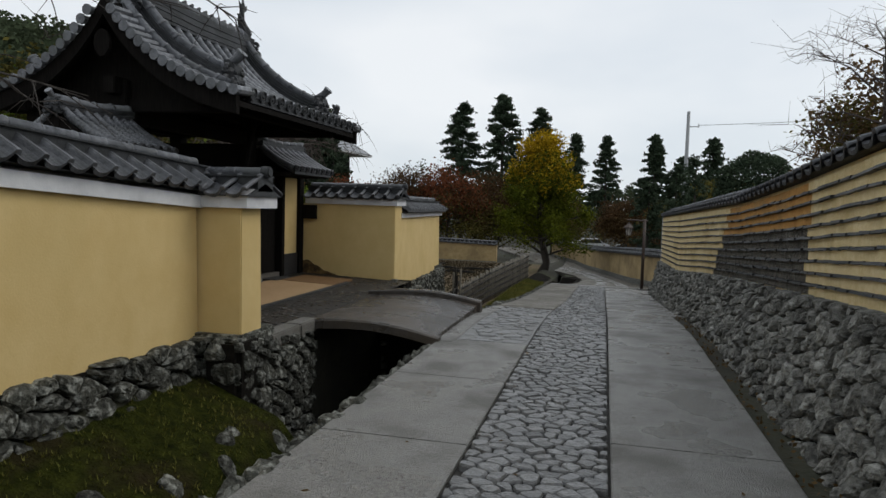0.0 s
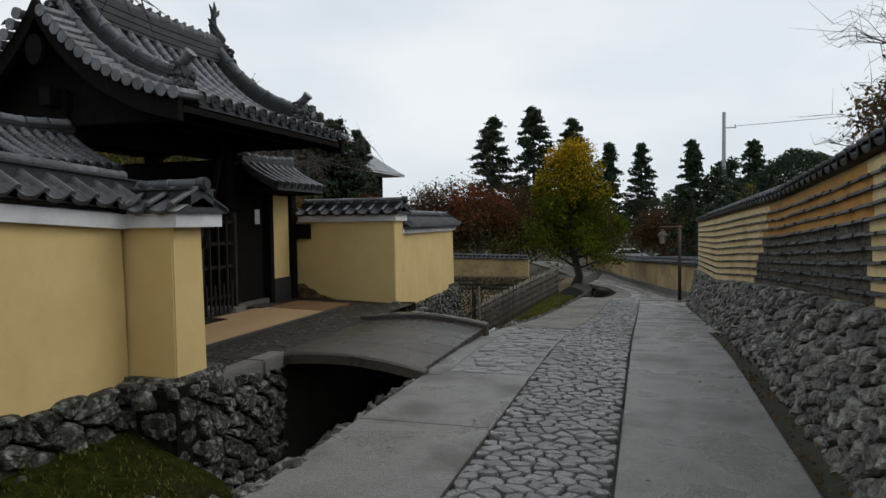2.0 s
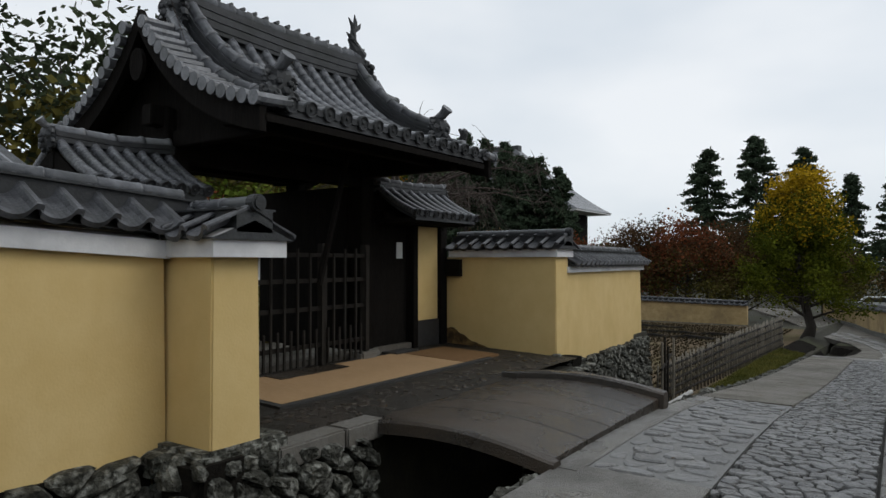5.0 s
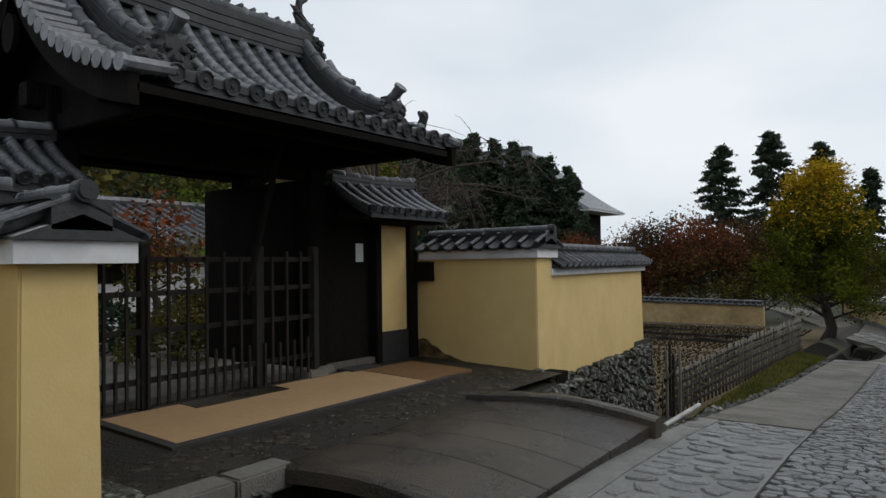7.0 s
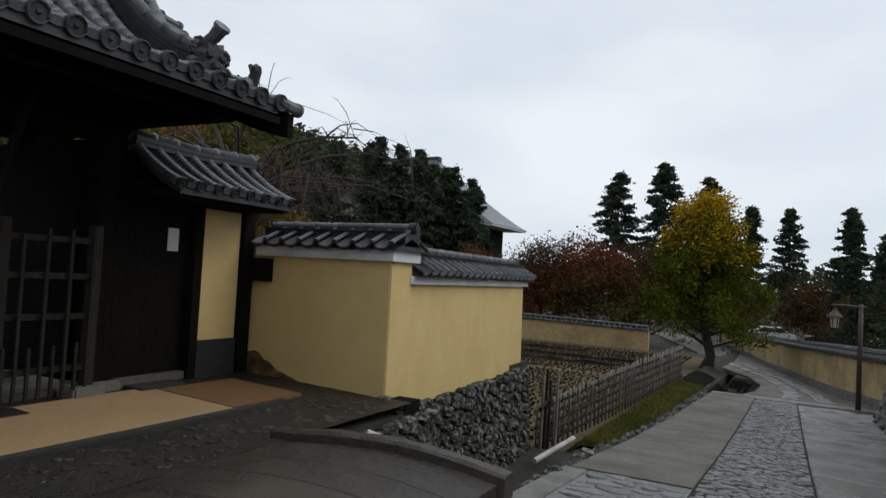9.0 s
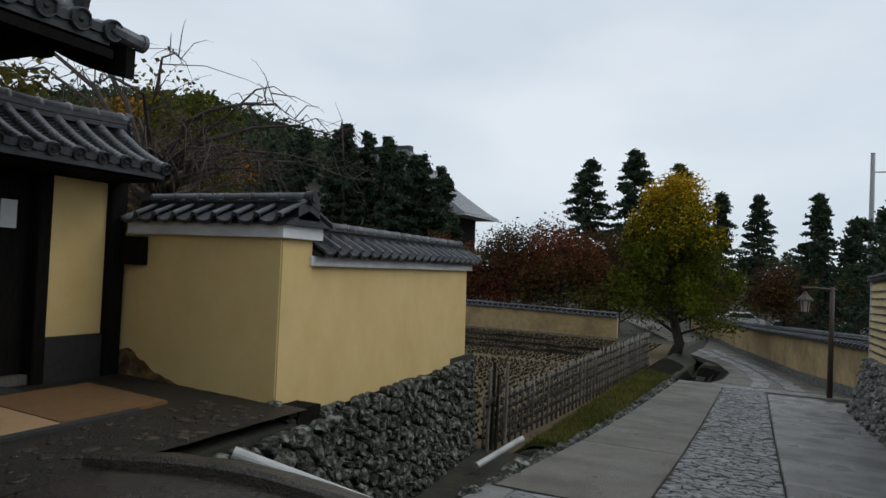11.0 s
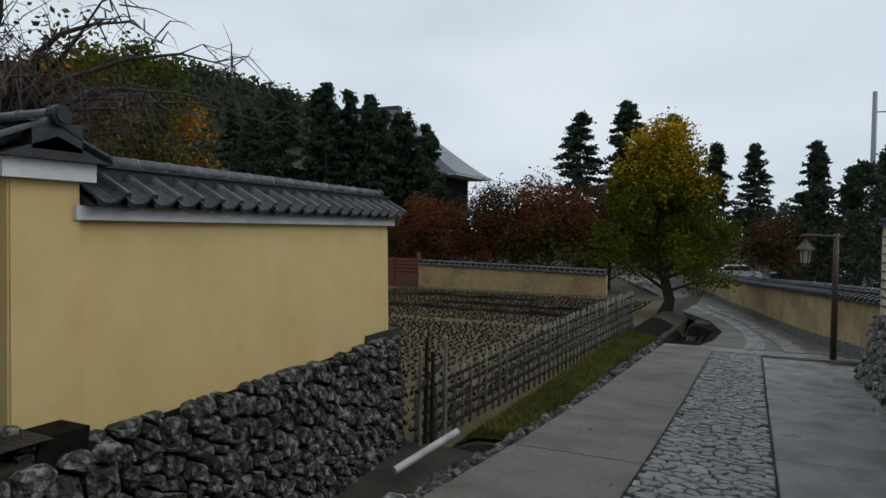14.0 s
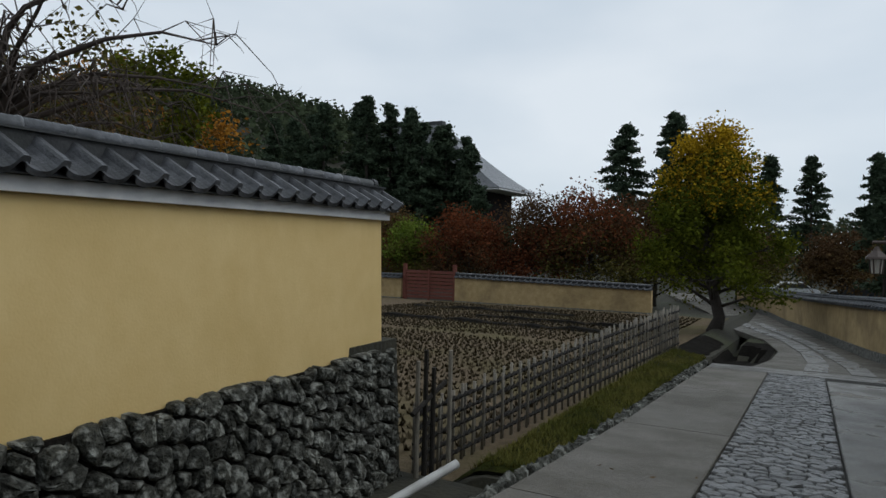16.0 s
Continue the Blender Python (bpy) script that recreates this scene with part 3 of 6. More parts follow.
def coping(parent, p0, p1, half, rise, pitch=0.225, ridge=0.048, lift=0.085, ends=(True, True), mat=TILE, courses=2):
    """A small tiled gable roof along the line p0-p1, which is the eaves' middle; half: eaves' overhang from that line."""
    p0, p1 = Vector(p0), Vector(p1)
    run = p1 - p0
    n = max(2, round(run.length / pitch))
    width = run.length / n
    along = run.normalized()
    out = along.cross(Vector((0, 0, 1))).normalized()
    slope = math.hypot(half, rise)
    me = pantile(width, slope)
    for side in (1, -1):
        down = (out * side * half - Vector((0, 0, rise))).normalized()
        x = along * side
        z = x.cross(down).normalized()
        if z.z < 0:
            x, z = -x, -z
        for i in range(n):
            top = p0 + along * width * (i + 0.5) + Vector((0, 0, rise))
            m = Matrix((x, down, z)).transposed().to_4x4()
            m.translation = top + z * 0.03
            shared("tile", me, m, parent)
    core = bmesh.new()
    for low, high, w in ((-0.11, 0.036, 0.15), (0.036, 0.05, 0.175), (0.05, 0.062, 0.07)):
        prism([[q + out * w + Vector((0, 0, rise + low)), q + out * w + Vector((0, 0, rise + high)), q - out * w + Vector((0, 0, rise + high)), q - out * w + Vector((0, 0, rise + low))] for q in (p0, p1)], core)
    under = rise - 0.03
    prism([[q + out * half * 0.93 - Vector((0, 0, 0.02)), q + Vector((0, 0, under)), q - out * half * 0.93 - Vector((0, 0, 0.02))] for q in (p0, p1)], core)
    # Darker tile stands for the shade in the recess below the ridge.
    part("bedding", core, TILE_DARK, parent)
    pieces = max(1, round(run.length / 0.32))
    for i in range(pieces):
        a, b = p0 + run * (i / pieces), p0 + run * ((i + 1) / pieces)
        up = Vector((0, 0, rise + lift))
        part("ridge_tile", tube((a + up, a.lerp(b, 0.93) + up, a.lerp(b, 0.94) + up, b + up), (ridge, ridge, ridge * 1.1, ridge * 1.1), 12), mat, parent, smooth=True)
    for flag, q, s in ((ends[0], p0, -1), (ends[1], p1, 1)):
        if flag:
            bm = bmesh.new()
            c = q + Vector((0, 0, rise + lift))
            for r0, r1, d in ((ridge * 1.25, ridge * 1.25, 0.04), (ridge * 0.9, ridge * 0.9, 0.055)):
                tube((c - along * s * 0.03, c + along * s * d), (r0, r1), 14, bm)
            part("end_disc", bm, TILE_DARK, parent)
    return parent


def slab_wall(name, label, corners, z0, z1, mat=YELLOW, batter=0.0):
    """A wall with thickness: corners are the plan's four points in turn; z0 and z1 give a height for each."""
    bm = bmesh.new()
    cx, cy = sum(c[0] for c in corners) / 4, sum(c[1] for c in corners) / 4
    low = [(c[0], c[1], z0[i]) for i, c in enumerate(corners)]
    high = [(c[0] - math.copysign(batter, c[0] - cx), c[1] - math.copysign(batter, c[1] - cy), z1[i]) for i, c in enumerate(corners)]
    prism([low, high], bm)
    bmesh.ops.bevel(bm, geom=[e for e in bm.edges if abs(e.verts[0].co.z - e.verts[1].co.z) > 0.4], offset=0.012, segments=2, affect="EDGES")
    return tagged(part(name, bm, mat), label, "wall", kind="structure")


# the street wall beside the ditch, rising towards the start
wall_left = slab_wall("wall_west", "yellow plastered temple wall on a field-stone base", ((-3.47, -9), (-3.47, 5.76), (-3.92, 5.76), (-3.92, -9)), (0.1, -0.1, -0.1, 0.1), (2.42, 1.55, 1.55, 2.42), batter=0.02)
bm = bmesh.new()
prism([[(-3.43, y, z), (-3.43, y, z + 0.12), (-3.6, y, z + 0.16), (-3.6, y, z)] for y, z in ((-9, 2.40), (5.74, 1.52))], bm)
part("trim", bm, WHITE, wall_left, "white plaster band under the eaves")
coping(wall_left, (-3.7, -9, 2.56), (-3.7, 6.0, 1.69), 0.36, 0.2, ends=(False, False))

# the wall that turns in to the gate, with its white end
wall_turn = slab_wall("wall_gate_west", "yellow plastered wall end with a white cap", ((-3.01, 5.76), (-3.01, 6.17), (-5.6, 6.17), (-5.6, 5.76)), (0.1, 0.1, 0.1, 0.1), (1.53, 1.53, 1.53, 1.53), batter=0.015)
bm = bmesh.new()
prism([[(x, 5.71, 1.53), (x, 5.71, 1.66), (x, 6.015, 1.78), (x, 6.32, 1.66), (x, 6.32, 1.53)] for x in (-5.5, -2.93)], bm)
part("end_cap", bm, WHITE, wall_turn, "white plaster cap")
coping(wall_turn, (-5.4, 6.015, 1.665), (-2.9, 6.015, 1.665), 0.36, 0.14, ends=(False, True))

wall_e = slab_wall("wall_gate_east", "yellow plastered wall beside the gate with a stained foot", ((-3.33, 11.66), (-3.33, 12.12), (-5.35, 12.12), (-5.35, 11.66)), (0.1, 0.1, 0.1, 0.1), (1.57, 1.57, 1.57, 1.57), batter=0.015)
bm = bmesh.new()
prism([[(x, 11.61, 1.57), (x, 11.61, 1.69), (x, 11.89, 1.8), (x, 12.17, 1.69), (x, 12.17, 1.57)] for x in (-5.1, -3.29)], bm)
part("end_cap", bm, WHITE, wall_e, "white plaster cap")
coping(wall_e, (-5.1, 11.89, 1.70), (-3.24, 11.89, 1.70), 0.36, 0.14, ends=(False, True))
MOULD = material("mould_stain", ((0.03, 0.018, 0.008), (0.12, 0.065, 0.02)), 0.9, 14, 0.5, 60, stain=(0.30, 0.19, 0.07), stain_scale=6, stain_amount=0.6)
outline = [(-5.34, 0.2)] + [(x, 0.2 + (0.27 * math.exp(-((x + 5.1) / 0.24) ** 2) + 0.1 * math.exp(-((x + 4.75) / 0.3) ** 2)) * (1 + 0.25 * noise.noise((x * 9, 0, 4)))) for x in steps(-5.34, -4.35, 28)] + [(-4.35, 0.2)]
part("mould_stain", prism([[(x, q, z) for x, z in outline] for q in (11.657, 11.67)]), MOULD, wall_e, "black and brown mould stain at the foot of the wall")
bm = box(-5.13, -4.88, 11.56, 11.66, 1.28, 1.54)
part("beam_stub", bm, WOOD, wall_e, "dark timber block let into the wall")

wall_front = slab_wall("wall_street_east", "yellow plastered street wall with white band", ((-3.36, 12.0), (-3.66, 16.42), (-4.11, 16.42), (-3.81, 12.0)), (0.0, -0.05, -0.05, 0.0), (1.37, 1.37, 1.37, 1.37), batter=0.02)
bm = bmesh.new()
prism([[(x, y, 1.345), (x, y, 1.43), (x - 0.25, y, 1.47), (x - 0.52, y, 1.43), (x - 0.52, y, 1.345)] for x, y in ((-3.32, 12.06), (-3.62, 16.46))], bm)
part("trim", bm, WHITE, wall_front, "white plaster band under the eaves")
coping(wall_front, (-3.58, 12.1, 1.455), (-3.88, 16.5, 1.455), 0.36, 0.19)


# ---- the long banded wall on the other side ----
WY = (-10, 4.5, 6.9, 9.6, 12.8, 16.8, 21.8)
STONE_TOP = (1.45, 1.02, 0.89, 0.74, 0.52, 0.2, 0.06)
EAVES = (2.9, 2.12, 1.92, 1.75, 1.67, 1.56, 1.44)
wall_right = tagged(part("wall_east", prism([[(2.19, y, lerp(y, WY, STONE_TOP) - 0.1), (2.19, y, lerp(y, WY, EAVES)), (2.6, y, lerp(y, WY, EAVES)), (2.6, y, lerp(y, WY, STONE_TOP) - 0.1)] for y in steps(-10, 21.8, 40)]), BANDED),
                    "long cream plaster wall banded with courses of embedded tile", "wall", kind="structure")
ROWS = 10
rng = random.Random(21)
for k in range(ROWS):
    cut0 = 6.4 + 0.12 * rng.uniform(-1, 1)
    cut1 = 10.2 + 0.13 * (ROWS - k) + 0.25 * rng.uniform(-1, 1)
    for a, b, mat, label in ((-10, cut0, BANDED, ""), (cut0, cut1, BARE_MUD if k < 6 else OCHRE_DARK, "exposed dark mud band" if k < 6 else "stained ochre plaster band"), (cut1, 21.8, BANDED, "")):
        ring = []
        for y in steps(a, b, max(2, int((b - a) / 0.35))):
            lo, hi = lerp(y, WY, STONE_TOP), lerp(y, WY, EAVES) - 0.03
            z0 = lo + (hi - lo) * k / ROWS + 0.012
            z1 = lo + (hi - lo) * (k + 1) / ROWS - 0.012
            out = 2.16 + 0.012 * noise.noise((y * 1.5, k * 3.1, 0)) + (0.008 if mat is BARE_MUD else 0)
            ring.append([(out, y, z0), (out, y, z1), (2.2, y, z1), (2.2, y, z0)])
        part("plaster_band", prism(ring), mat, wall_right, label)
    if k:
        bm = bmesh.new()
        y = -6.0
        while y < 21.7:
            ln = rng.uniform(0.2, 0.3)
            lo, hi = lerp(y, WY, STONE_TOP), lerp(y, WY, EAVES) - 0.03
            lo2, hi2 = lerp(y + ln, WY, STONE_TOP), lerp(y + ln, WY, EAVES) - 0.03
            z, z2 = lo + (hi - lo) * k / ROWS + rng.uniform(-0.006, 0.006), lo2 + (hi2 - lo2) * k / ROWS + rng.uniform(-0.006, 0.006)
            o = 2.125 + rng.uniform(-0.012, 0.015)
            prism([[(o, q, w - 0.012), (o + 0.006, q, w + 0.01), (2.2, q, w + 0.014), (2.2, q, w - 0.014)] for q, w in ((y, z), (y + ln - 0.012, z2))], bm)
            y += ln
        part("tile_course", bm, TILE_DARK, wall_right)
for y0, y1 in zip(WY[1:-1], WY[2:]):
    for s in range(3):
        a, b = y0 + (y1 - y0) * s / 3, y0 + (y1 - y0) * (s + 1) / 3
        coping(wall_right, (2.4, a, lerp(a, WY, EAVES) + 0.03), (2.4, b, lerp(b, WY, EAVES) + 0.03), 0.32, 0.09, ends=(False, b > 21.7), pitch=0.25)
coping(wall_right, (2.4, -6, lerp(-6, WY, EAVES) + 0.03), (2.4, 4.5, 2.15), 0.32, 0.09, ends=(False, False), pitch=0.25)
part("end_face", box(2.14, 2.66, 21.8, 21.86, 0.0, 1.5, 0.01), WHITE, wall_right, "white plastered wall end")

gutter = tagged(sheet("gutter", steps(1.62, 1.95, 4), steps(-6, 22, 60), lambda b, y: road_z(y) - 0.05 + 0.02 * noise.noise((b * 9, y * 3, 2)), GROUND, None), "leaf-strewn gutter at the foot of the stone wall", "gutter", kind="stuff")


def leaf_litter(g):
    b, y = g.uniform(1.6, 1.85), g.uniform(-1, 20)
    return Vector((b, y, road_z(y) - 0.03 + g.uniform(0, 0.02)))


tagged(part("fallen_leaves", leaves(900, leaf_litter, 0.02, 31), LEAF_BROWN), "dry brown leaves lying in the gutter", "leaves", kind="stuff")
pad = bmesh.new()
rng = random.Random(8)
bp, bf = leaves(60, lambda g: Vector((g.uniform(-1.4, 1.6), g.uniform(2, 16), 0)), 0.025, 8)
bp = [Vector((p.x, p.y, road_z(p.y) + 0.012 + 0.3 * p.z)) for p in bp]
tagged(part("leaves_on_lane", (bp, bf), LEAF_BROWN), "a few wet brown leaves lying on the lane", "leaves", kind="stuff")


# ---- the lane ----
road = tagged(sheet("road", [-1.5, -1.46, -0.41, 0.5, 1.58, 1.62], steps(-8, 24.2, 92), lambda b, y: road_z(y) - (0.09 if abs(b - 0.06) > 1.53 else 0.035), JOINT, None), "paved lane with a cobbled strip between concrete slabs", "road", kind="structure")


def slab(b0, b1, y0, y1, mat, parent=road, lift=0.0, name="slab", skew=0.0):
    ring = []
    n = max(2, int((y1 - y0) / 0.5))
    for y in steps(y0 + 0.008, y1 - 0.008, n):
        z = road_z(y) + lift
        ring.append([(b0, y + skew, z - 0.16), (b0, y + skew, z - 0.008), (b0 + 0.012, y + skew, z), (b1 - 0.012, y, z), (b1, y, z - 0.008), (b1, y, z - 0.16)])
    return part(name, prism(ring), mat, parent)


for y0, y1 in ((-8, -3), (-3, 1.4), (1.4, 4.2), (4.2, 5.95), (5.95, 7.72)):
    slab(-1.48, -0.42, y0, y1, CONCRETE)
for y0, y1 in ((11.85, 14.6), (14.6, 17.6), (17.6, 20.8), (20.8, 24.1)):
    slab(-1.46, -0.42, y0, y1, CONCRETE_TAN)
for y0, y1 in ((-8, -3.2), (-3.2, 0.8), (0.8, 4.55), (4.55, 8.1), (8.1, 11.45), (11.45, 15.4), (15.4, 19.6), (19.6, 23.6)):
    slab(0.51, 1.6, y0, y1, CONCRETE)
slab(1.6, 2.1, 12.2, 23.4, CONCRETE, lift=-0.01)
slab(-1.5, -1.28, 7.55, 11.8, CONCRETE, lift=0.004)
slab(-1.46, 2.4, 24.12, 25.0, CONCRETE)

place_cobble = lambda u, v, h: (u - 0.405, v - 6.0, road_z(v - 6.0) - 0.022 + h)
polys = cells(0.9, 30.0, 0.135, 0.1, 0.42, 3)
stonework("cobble", road, polys, place_cobble, 0.005, 0.026, COBBLE, COBBLE_REST, lambda u, v: 9.5 < v < 14.0, 4, 300, 0.84, "wet grey cobbles")
plaza_bed = part("mortar_bed", prism([[(-1.28, y, road_z(y) - 0.1), (-1.28, y, road_z(y) - 0.012), (-0.42, y, road_z(y) - 0.012), (-0.42, y, road_z(y) - 0.1)] for y in steps(7.74, 11.84, 12)]), JOINT_PALE, road, "pale mortar bed")
polys = cells(0.86, 4.1, 0.25, 0.19, 0.4, 7)
stonework("paving_stone", road, polys, lambda u, v, h: (u - 1.28, v + 7.74, road_z(v + 7.74) - 0.02 + h), 0.035, 0.022, COBBLE, COBBLE_REST, lambda u, v: True, 8, 300, 0.85)
# rough edge stones along the ditch
rng = random.Random(14)
y = 1.0
while y < 24:
    ln, wide = rng.uniform(0.12, 0.42), rng.uniform(0.6, 1.7)
    if not 7.4 < y < 10.6:
        poly = [(0, 0), (ln * 0.5, rng.uniform(-0.02, 0.01)), (ln, 0), (ln * 1.02, 0.1), (ln * 0.5, 0.13), (0, 0.11)]
        part("edge_stone", stone(poly, lambda u, v, h: (-1.6 + v * wide, y + u, road_z(y) - 0.09 + h), 0.012, 0.075, rng, 0.7, 0.7), STONE_DARK, road)
    y += ln

rng = random.Random(15)
for _ in range(46):
    b0, y0 = rng.uniform(-2.75, -1.9), rng.uniform(0.5, 5.4)
    s0 = rng.uniform(0.05, 0.13)
    poly = [(math.cos(i * math.tau / 7) * s0 * rng.uniform(0.7, 1.2), math.sin(i * math.tau / 7) * s0 * rng.uniform(0.7, 1.2)) for i in range(7)]
    tagged(part("loose_stone", stone(poly, lambda u, v, h: (b0 + u, y0 + v, uneven(b0 + u, y0 + v, 0.03) + h), 0.004, s0 * 0.7, rng, 0.6), STONE_DARK), "loose mossy stone lying on the ditch bank", "stone", group="bank stones")

# the lane beyond bends away to the left
FAR = ((25.0, -0.75, 2.3), (27, -0.5, 2.05), (30, -0.45, 1.5), (34, -1.0, 0.95), (40, -2.7, 0.05), (50, -4.6, -1.6), (60, -7.2, -4.2), (78, -12.5, -9.5))
ys = steps(25.0, 78, 70)
fl = lambda y: lerp(y, [r[0] for r in FAR], [r[1] for r in FAR])
fr = lambda y: lerp(y, [r[0] for r in FAR], [r[2] for r in FAR])
road_far = tagged(part("road_far", prism([[(fl(y), y, road_z(y) - 0.2), (fl(y), y, road_z(y) - 0.005), (fr(y), y, road_z(y) - 0.005), (fr(y), y, road_z(y) - 0.2)] for y in ys]), CONCRETE_TAN), "lane curving away between walls", "road", kind="structure")
for side in (0.36, 0.62):
    y = 25.1
    while y < 44:
        m = fl(y) + (fr(y) - fl(y)) * side
        m2 = fl(y + 0.75) + (fr(y + 0.75) - fl(y + 0.75)) * side
        part("paving_slab", prism([[(c - 0.2, q, road_z(q) - 0.05), (c - 0.2, q, road_z(q) + 0.012), (c + 0.2, q, road_z(q) + 0.012), (c + 0.2, q, road_z(q) - 0.05)] for c, q in ((m, y), (m2, y + 0.75))]), CONCRETE, road_far)
        y += 0.78


# ---- stone bases and ditch walls ----
def stone_face(name, label, start, end, z_low, z_top, facing, du, dv, mat, seed, batter=0.1, near=lambda u, v: True, limit=300, rise=0.07, jitter=0.55):
    """A dry-stone face from start to end in plan; z_low and z_top give the heights along it; it leans back by batter."""
    a, b = Vector((*start, 0)), Vector((*end, 0))
    ln = (b - a).length
    way = (b - a).normalized()
    n = Vector((*facing, 0)).normalized()
    top = max(z_top(u) - z_low(u) for u in steps(0, ln, 20))

    def place(u, v, h):
        f = v / top
        lo, hi = z_low(u), z_top(u)
        p = a + way * u + n * (h - batter * f)
        return (p.x, p.y, lo + (hi - lo) * f)
    ring = []
    for u in steps(0, ln, max(2, int(ln / 0.6))):
        p, q = place(u, 0, 0), place(u, top, 0)
        back = n * -0.3
        ring.append([p, (q[0], q[1], q[2] - 0.05), (q[0] + back.x, q[1] + back.y, q[2] - 0.05), (p[0] + back.x, p[1] + back.y, p[2])])
    ob = tagged(part(name, prism(ring), EARTH_AND_SHADE), label, "stone wall", kind="structure")
    stonework("stone", ob, cells(ln, top, du, dv, jitter, seed), place, 0.015, rise, mat, STONE_REST if mat is STONE else mat, near, seed + 1, limit, 0.72, rough=0.4)
    return ob


stone_face("stone_base_east", "dry-laid grey field-stone base of the banded wall", (1.84, -5), (1.84, 21.8), lambda u: road_z(u - 5) - 0.12, lambda u: lerp(u - 5, WY, STONE_TOP) + 0.02, (-1, 0),
           0.16, 0.17, STONE, 40, batter=0.3, rise=0.075, near=lambda u, v: 8.6 < u < 16)
stone_face("wall_footing", "rough mossy field-stone footing under the yellow wall", (-3.40, -4), (-3.40, 5.62), lambda u: -0.2, lambda u: lerp(u, (0, 7.5, 9.62), (0.55, 0.31, 0.26)), (1, 0), 0.27, 0.22, STONE_DARK, 43, batter=0.06, rise=0.1)
stone_face("pier_footing_front", "dark mossy stones under the wall end", (-3.5, 5.62), (-2.93, 5.62), lambda u: -1.2, lambda u: 0.28, (0, -1), 0.26, 0.22, STONE_DARK, 45, batter=0.04, rise=0.09)
stone_face("ditch_wall", "stone lining of the ditch beside the forecourt", (-2.95, 5.6), (-2.95, 7.34), lambda u: -1.35, lambda u: lerp(u, (0, 1.7), (0.27, 0.08)), (1, 0), 0.2, 0.18, STONE_DARK, 47, batter=0.04, rise=0.08)
stone_face("ditch_wall_beyond", "stone lining of the ditch past the bridge", (-2.95, 9.9), (-2.95, 12.05), lambda u: -1.35, lambda u: lerp(u, (0, 2.1), (0.06, 0.1)), (1, 0), 0.2, 0.18, STONE_DARK, 48, batter=0.04, rise=0.08)
# Near-black side added under the bridge; the culvert's deep shade is in its colour.
tagged(part("culvert_side", box(-3.6, -3.35, 7.2, 10.05, -1.5, 0.1), EARTH_AND_SHADE), "added near-black side holding the shade under the bridge", "culvert", kind="structure")
stone_face("wall_base_street_east", "dark dry-laid stone base of the street wall", (-3.2, 12.05), (-3.49, 16.5), lambda u: -1.4, lambda u: 0.06 - 0.005 * u, (1, 0), 0.165, 0.15, STONE_DARK, 49, batter=0.13, rise=0.08)
stone_face("corner_stones", "stones at the corner of the street wall", (-3.08, 11.64), (-3.4, 11.64), lambda u: 0.02, lambda u: 0.23, (0, -1), 0.2, 0.12, STONE_DARK, 51, batter=0.02, rise=0.06)
stone_face("lane_retaining_wall", "low stone edge holding the lane above the ditch", (-1.62, 25.0), (-1.62, -4), lambda u: road_z(25 - u) - 1.35, lambda u: road_z(25 - u) - 0.06, (-1, 0), 0.3, 0.25, STONE_DARK, 53, batter=0.03, rise=0.05, near=lambda u, v: u < 14)
stone_face("verge_edge", "dark stones edging the grass verge above a gutter", (-1.9, 16.8), (-1.9, 28.4), lambda u: road_z(16.8 + u) - 0.62, lambda u: ground_z(-1.961, 16.8 + u) + 0.04, (1, 0), 0.22, 0.14, STONE_DARK, 57, batter=0.05, rise=0.06)
part_top = tagged(part("footing_top", box(-3.52, -2.97, 5.66, 6.4, -1.2, 0.29, 0.03), STONE_DARK), "stone top under the wall end", "stone", kind="structure")


# ---- forecourt and bridge ----
forecourt = tagged(sheet("forecourt", steps(-5.6, -3.04, 20), steps(6.2, 11.72, 44), lambda b, y: lerp(b, (-5.6, -3.0), (0.27, 0.18)) + 0.006 * noise.noise((b * 9, y * 9, 0)), FORECOURT, None), "wet dark pebble-set forecourt before the gate", "paving", kind="structure")
rng = random.Random(61)
for _ in range(260):
    b, y = rng.uniform(-3.8, -3.1), rng.uniform(6.4, 11.4)
    s = rng.uniform(0.02, 0.06)
    poly = [(math.cos(i * math.tau / 6) * s * rng.uniform(0.7, 1.2), math.sin(i * math.tau / 6) * s * rng.uniform(0.7, 1.2)) for i in range(6)]
    part("pebble", stone(poly, lambda u, v, h: (b + u, y + v, lerp(b, (-5.6, -3.0), (0.27, 0.18)) + h), 0.004, 0.010, rng, 0.75), SLAB, forecourt)
for y0, y1 in ((6.28, 6.95), (6.97, 7.42)):
    tagged(part("kerb_stone", box(-3.16, -2.94, y0, y1, 0.04, 0.2, 0.015), CURB), "long granite kerb stone at the ditch edge", "kerb", group="kerb stones")


def arch(b):
    f = (b + 3.0) / 1.6
    return lerp(b, (-3.0, -1.4), (0.18, 0.03)) + 0.08 * math.sin(math.pi * min(1, max(0, f)))


bridge = thing("stone_bridge", (-2.2, 8.8, 0.1), "low arched slab bridge, wet brown stone", "bridge")
def skewed(y, b):
    """The bridge stands slightly askew to the lane: shifts y along its span."""
    return y + (b + 2.27) / 1.58 * lerp(y, (7.3, 10.3), (0.16, 0.42))


